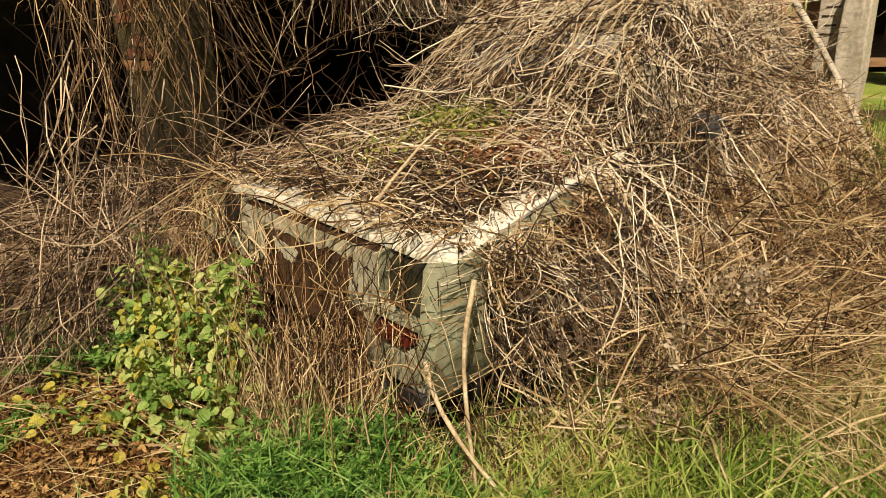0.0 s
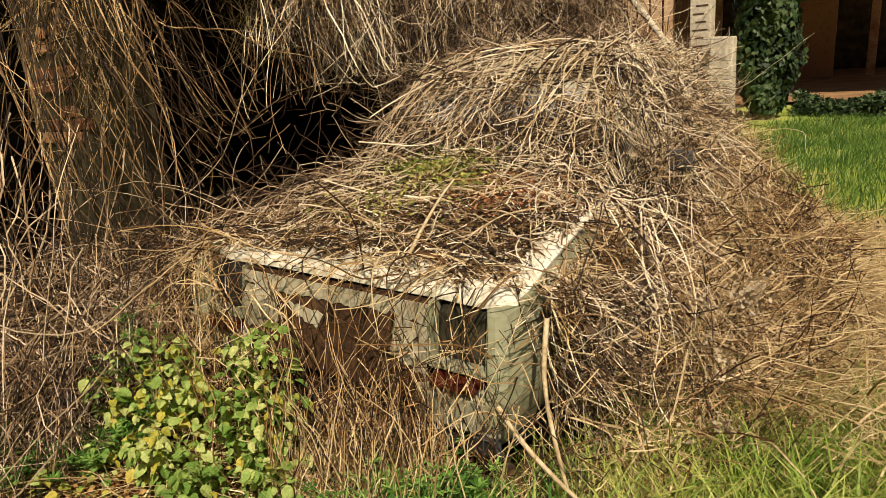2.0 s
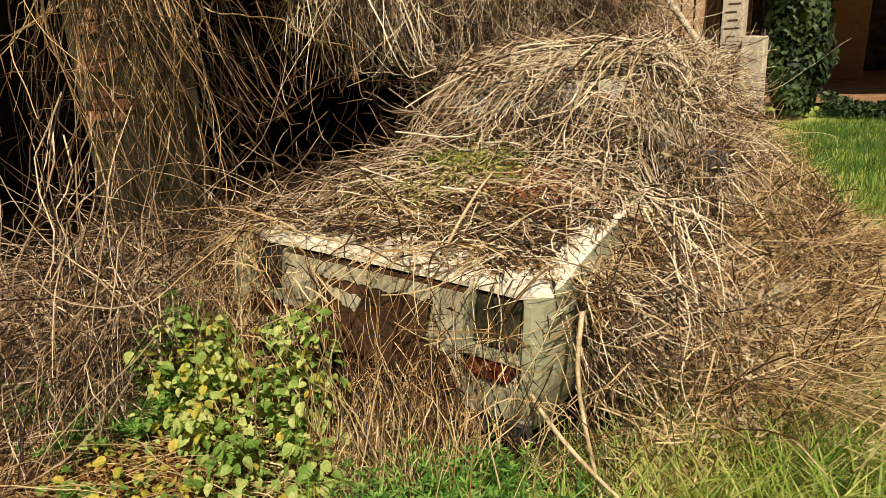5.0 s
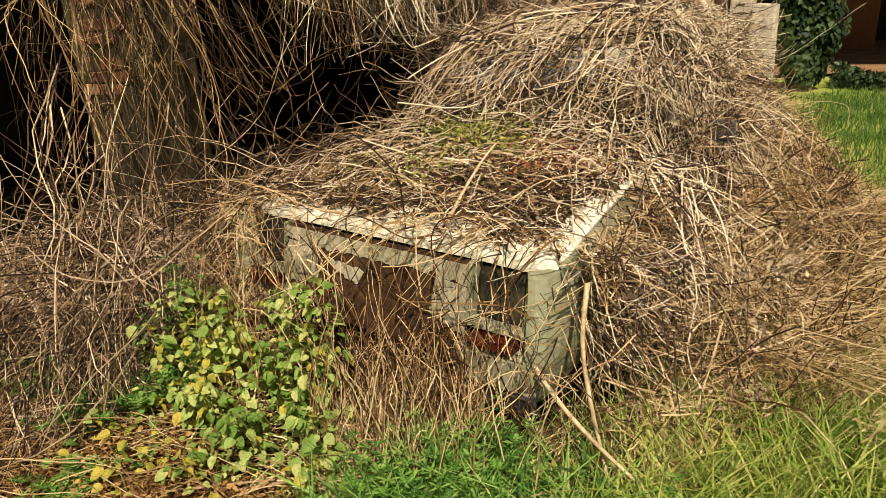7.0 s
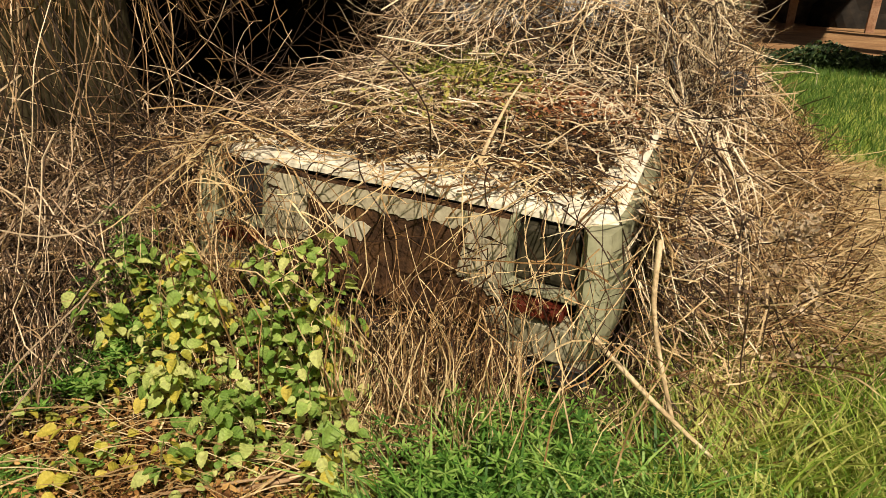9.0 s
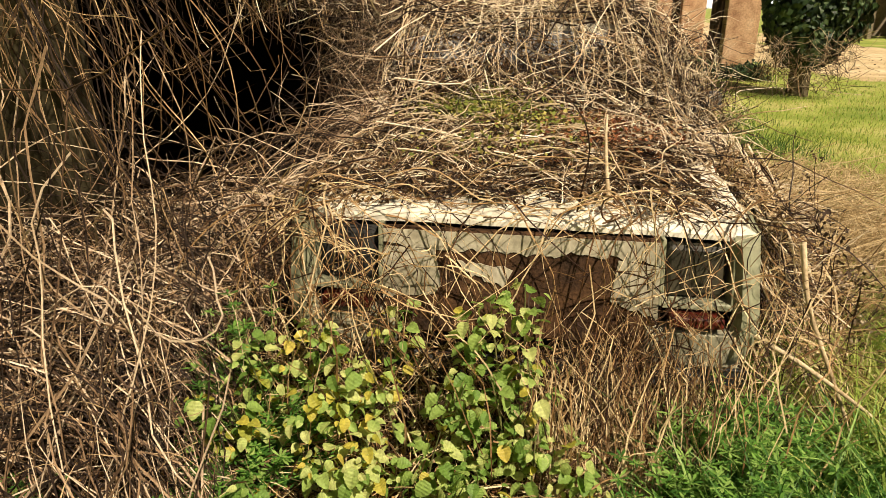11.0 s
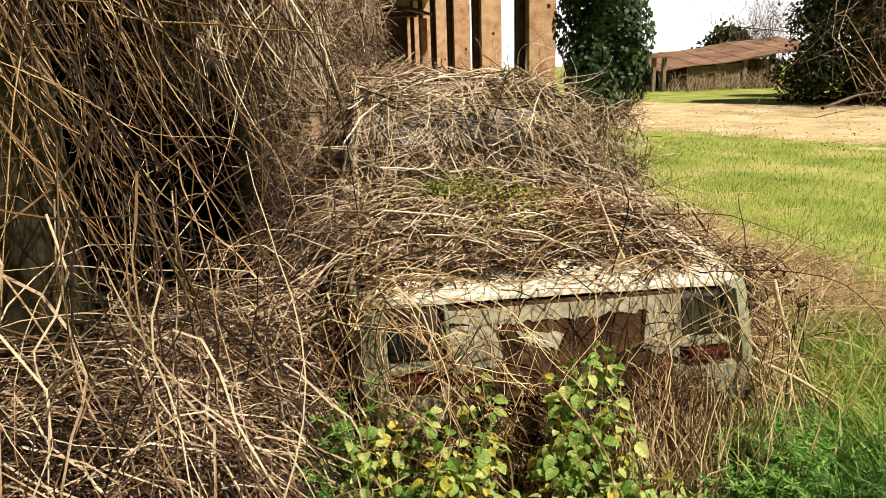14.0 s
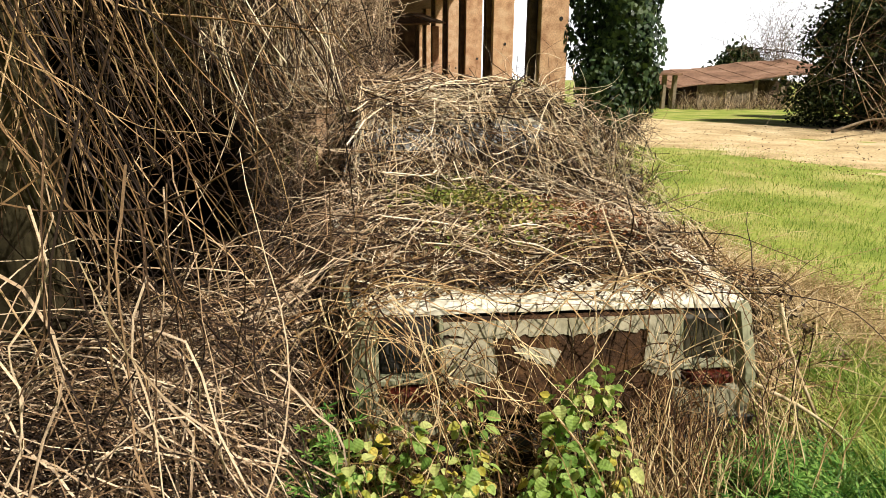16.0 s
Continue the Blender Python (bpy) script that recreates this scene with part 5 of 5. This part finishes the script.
# ---- far side of the track ----
def open_shed(x, y, length, depth, high, rz, bays, label):
    t = thing("open_shed", label, "shed", "far sheds", at=(x, y, 0))
    t.rotation_euler = (0, 0, radians(rz))
    b = bmesh.new()
    for k in range(bays * 4):
        x0 = -0.3 + (length + 0.6) * k / (bays * 4)
        x1 = -0.3 + (length + 0.6) * (k + 1) / (bays * 4)
        dz = 0.02 * (k % 2) + 0.05 * math.sin(k * 0.9)
        vs = [(x0, -0.5, high + dz), (x1, -0.5, high + dz), (x1, depth, high + 0.8 + dz), (x0, depth, high + 0.8 + dz)]
        lo = [b.verts.new(v) for v in vs]
        hi = [b.verts.new((v[0], v[1], v[2] + 0.05)) for v in vs]
        b.faces.new(hi)
        b.faces.new(lo[::-1])
        for i in range(4):
            b.faces.new((lo[i], lo[(i + 1) % 4], hi[(i + 1) % 4], hi[i]))
    tagged(part("roof", b, TIN, t, "rusty corrugated sheet roof"), kind="stuff")
    part("back_wall", box(bmesh.new(), 0, depth - 0.2, -0.1, length, depth, high + 0.7), DARKWOOD, t)
    for k in range(bays + 1):
        xx = length * k / bays
        part("post", box(bmesh.new(), xx - 0.12, -0.1, -0.1, xx + 0.12, 0.12, high, 0.02), RUSTPOST, t)
        if k < bays and k % 2 == 0:
            part("brick_panel", box(bmesh.new(), xx + 0.12, 0.15, -0.1, xx + length / bays * 0.55, 0.35, high * 0.98, 0.01), BRICK, t, "weathered brick infill panel")
    return t


YARD = mat("rust_brown_earth", [(0.15, 0.08, 0.035), (0.27, 0.15, 0.07), (0.38, 0.24, 0.12)], 1.2, 0.95, 0.6, 12)
bm = bmesh.new()
yard = [(-9, 14.6), (-3, 14.2), (0, 14.5), (2.5, 14.3), (4.2, 14.6), (5.2, 15.6), (6.0, 18), (6.4, 20), (8.2, 26), (9.0, 50), (-9, 50)]
bm.faces.new([bm.verts.new((x, y, 0.085)) for x, y in yard])
yard_ob = part("yard", bm, YARD, None)
tagged(yard_ob, "rust-brown bare earth before the brick shed", "bare earth", kind="structure")
RUSTPOST = mat("rust_brown_post", [(0.2, 0.1, 0.06), (0.36, 0.2, 0.12), (0.46, 0.3, 0.2)], 3.0, 0.85, 0.4, 20)
open_shed(-5.0, 23.0, 9.0, 5.0, 3.4, 0, 4, "open-fronted old brick shed with rusty posts and dark bays")


def collapsed_shed():
    t = thing("collapsed_shed", "low half-collapsed shed with a rusty sagging sheet roof", "shed", "far sheds", at=(18.4, 30.3, 0))
    t.rotation_euler = (0, 0, radians(-5))
    L, bays = 9.5, 6
    def eave(x):
        return 1.05 + 0.105 * x + 0.05 * math.sin(x * 1.3)
    for k in range(14):
        x0, x1 = L * k / 14 - 0.3, L * (k + 1) / 14 - 0.28
        b = bmesh.new()
        vs = [(x0, -0.4, eave(x0)), (x1, -0.4, eave(x1)), (x1, 4.2, eave(x1) + 0.75), (x0, 4.2, eave(x0) + 0.75)]
        lo = [b.verts.new(v) for v in vs]
        hi = [b.verts.new((v[0], v[1], v[2] + 0.05 + 0.02 * (k % 2))) for v in vs]
        b.faces.new(hi)
        b.faces.new(lo[::-1])
        for i in range(4):
            b.faces.new((lo[i], lo[(i + 1) % 4], hi[(i + 1) % 4], hi[i]))
        part("roof_sheet", b, TIN, t)
    part("back_wall", box(bmesh.new(), 0, 4.0, -0.1, L, 4.2, 1.5), DARKWOOD, t)
    for k in range(bays + 1):
        x = L * k / bays
        part("post", box(bmesh.new(), x - 0.11, -0.1, -0.1, x + 0.11, 0.12, eave(x) + 0.02, 0.02), MORTAR, t)
        if k in (1, 2, 5):
            part("wall_panel", box(bmesh.new(), x + 0.115, 0.02, -0.1, x + L / bays - 0.115, 0.2, eave(x) - 0.02, 0.01), MORTAR, t, "pale crumbling wall panel")
    a = thing("lean_to", "small pale flat-roofed lean-to beside the collapsed shed", "shed", "far sheds", at=(15.8, 29.6, 0))
    part("roof", box(bmesh.new(), -0.2, -0.4, 1.72, 2.5, 3.0, 1.84, 0.02), TIN, a)
    for x in (0.0, 0.9, 1.6, 2.2):
        part("post", box(bmesh.new(), x, -0.1, -0.1, x + 0.2, 0.12, 1.72, 0.02), MORTAR, a)
    part("back_wall", box(bmesh.new(), 0, 2.6, -0.1, 2.4, 2.8, 1.72), MORTAR, a)


collapsed_shed()


def covered_load():
    """Dark lumpy load under a cover, in the barn."""
    b = bmesh.new()
    bmesh.ops.create_icosphere(b, subdivisions=4, radius=1.0)
    for v in b.verts:
        n = 1 + 0.22 * noise.noise(v.co * 1.6) + 0.06 * noise.noise(v.co * 5)
        v.co = Vector((v.co.x * 1.7 * n, v.co.y * 1.2 * n, max(v.co.z, -0.02) * 1.6 * n))
    ob = part("tarpaulin", b, SHADE_AND_TARP, None)
    ob.location = (4.2, 26.6, 0.06)
    tagged(ob, "black tarpaulin slumped over a load in the barn", "tarpaulin")


covered_load()



def tree_crown(name, x, y, h, r, n, label, leaf, material, shape=1.0, base=0.3):
    t = thing(name, label, "tree", at=(x, y, 0))
    part("trunk", loft([[(w * math.cos(a), w * math.sin(a), z) for a in np.linspace(0, 2 * math.pi, 9)[:-1]] for z, w in ((-0.1, 0.3), (h * 0.4, 0.22), (h * 0.9, 0.06))]), BARK, t)
    m = 140
    zc = U(base, h, m)
    ac = U(0, 2 * math.pi, m)
    rc = r * np.interp(zc / h, [0, 0.15, 0.5, 1], [0.75, 1, 0.85, 0.15]) * U(0.45, 1.05, m)
    cc = np.stack([np.cos(ac) * rc, np.sin(ac) * rc, zc], 1)
    c = cc[rng.integers(0, m, n)] + rng.normal(size=(n, 3)) * np.array([0.32, 0.32, 0.28]) * shape
    c[:, 2] = np.maximum(c[:, 2], 0.05)
    V, F = flakes(c, leaf, 0.8)
    obj_from("crown", V, F, material).parent = t
    limbs = fall(np.stack([np.zeros(40), np.zeros(40), U(0.4, h * 0.8, 40)], 1), cc[:40] * np.array([1.1, 1.1, 1]), U(0, 0.3, 40), S=7, amp=0.2)
    V, F = tubes(limbs, radius(40, 0.015, 0.05), 4)
    limb = tagged(obj_from("limb", V, F, BARK), kind="stuff")
    limb.parent = t
    return t


for x, y, h, r in ((17.9, 17.2, 5.7, 2.2), (19.0, 15.2, 5.7, 2.2), (21.0, 14.5, 8.5, 2.5), (23.5, 12.0, 8.0, 2.8), (23.0, 18.0, 9.0, 2.5), (26, 8.5, 8, 2.8)):
    tree_crown("evergreen_tree", x, y, h, r, 27000, "dense dark evergreen tree beyond the dirt track", 0.085, FIR, 1.0, 0.1)
tree_crown("round_tree", 36.5, 50, 3.7, 3.0, 7000, "rounded distant tree above the shed roof", 0.2, FIR, 1.6, 1.0)
# bare twigs before the evergreens and beyond the shed
n = 240
a = pts(n, 15.6, 20, 12.5, 15.5, 0.0, 0.6)
b = a + np.stack([U(-1.2, 0.8, n), U(-1.0, 0.6, n), U(0.5, 4.5, n)], 1)
stuff("bare_hedge", tubes(fall(a, b, U(0, 0.5, n), S=7, amp=0.5), radius(n, 0.008, 0.018)), VINE, "leafless grey-brown hedge twigs before the evergreens", "hedge")
n = 260
a = pts(n, 26.4, 29.4, 33.0, 36.0, 0.0, 3.0)
b = a + np.stack([rng.normal(0, 0.6, n), rng.normal(0, 0.6, n), U(1.0, 5.0, n)], 1)
stuff("bare_saplings", tubes(fall(a, b, U(0, 0.2, n), S=7, amp=0.3), radius(n, 0.008, 0.022)), BARK, "leafless saplings by the collapsed shed", "saplings")
n = 900
a = pts(n, 18.0, 27.0, 28.0, 29.8, 0.0, 0.05)
b = a + np.stack([rng.normal(0, 0.4, n), rng.normal(0, 0.4, n), U(0.2, 1.0, n)], 1)
stuff("shed_scrub", tubes(fall(a, b, U(0, 0.2, n), S=5, amp=0.2), radius(n, 0.006, 0.014)), VINE, "reddish-brown dead scrub before the collapsed shed", "scrub")
c = pts(1300, 7.5, 17.0, 5.0, 17.0, 0, 0)
c[:, 2] = land(c[:, 0], c[:, 1]) + 0.06
stuff("track_litter", flakes(c, 0.02, 0.15), LITTER, "brown dead leaves blown over the dirt track", "leaf litter")
trunk = cane("fallen_log", [(12.6, 12.6, 0.25), (14.2, 13.2, 0.5), (15.6, 13.6, 0.55)], 0.045, "bare log lying at the edge of the dirt track", BARK)
tagged(trunk, category="log")


# ---- bright hazy sky behind the far side ----
def sky_backdrop():
    m = bpy.data.materials.new("bright_haze")
    m.use_nodes = True
    nt = m.node_tree
    e = nt.nodes.new("ShaderNodeEmission")
    e.inputs[0].default_value, e.inputs[1].default_value = (1.0, 1.0, 1.0, 1), 1.15
    nt.links.new(e.outputs[0], nt.nodes["Material Output"].inputs[0])
    V, F = [], []
    for k in range(25):
        a = radians(-40 + 160 * k / 24)
        V += [(450 * math.sin(a), 450 * math.cos(a), -2), (450 * math.sin(a), 450 * math.cos(a), 85)]
    for k in range(24):
        F.append((2 * k, 2 * k + 2, 2 * k + 3, 2 * k + 1))
    return tagged(obj_from("backdrop", V, F, m), "bright white hazy sky", "sky", kind="structure")


sky_backdrop()
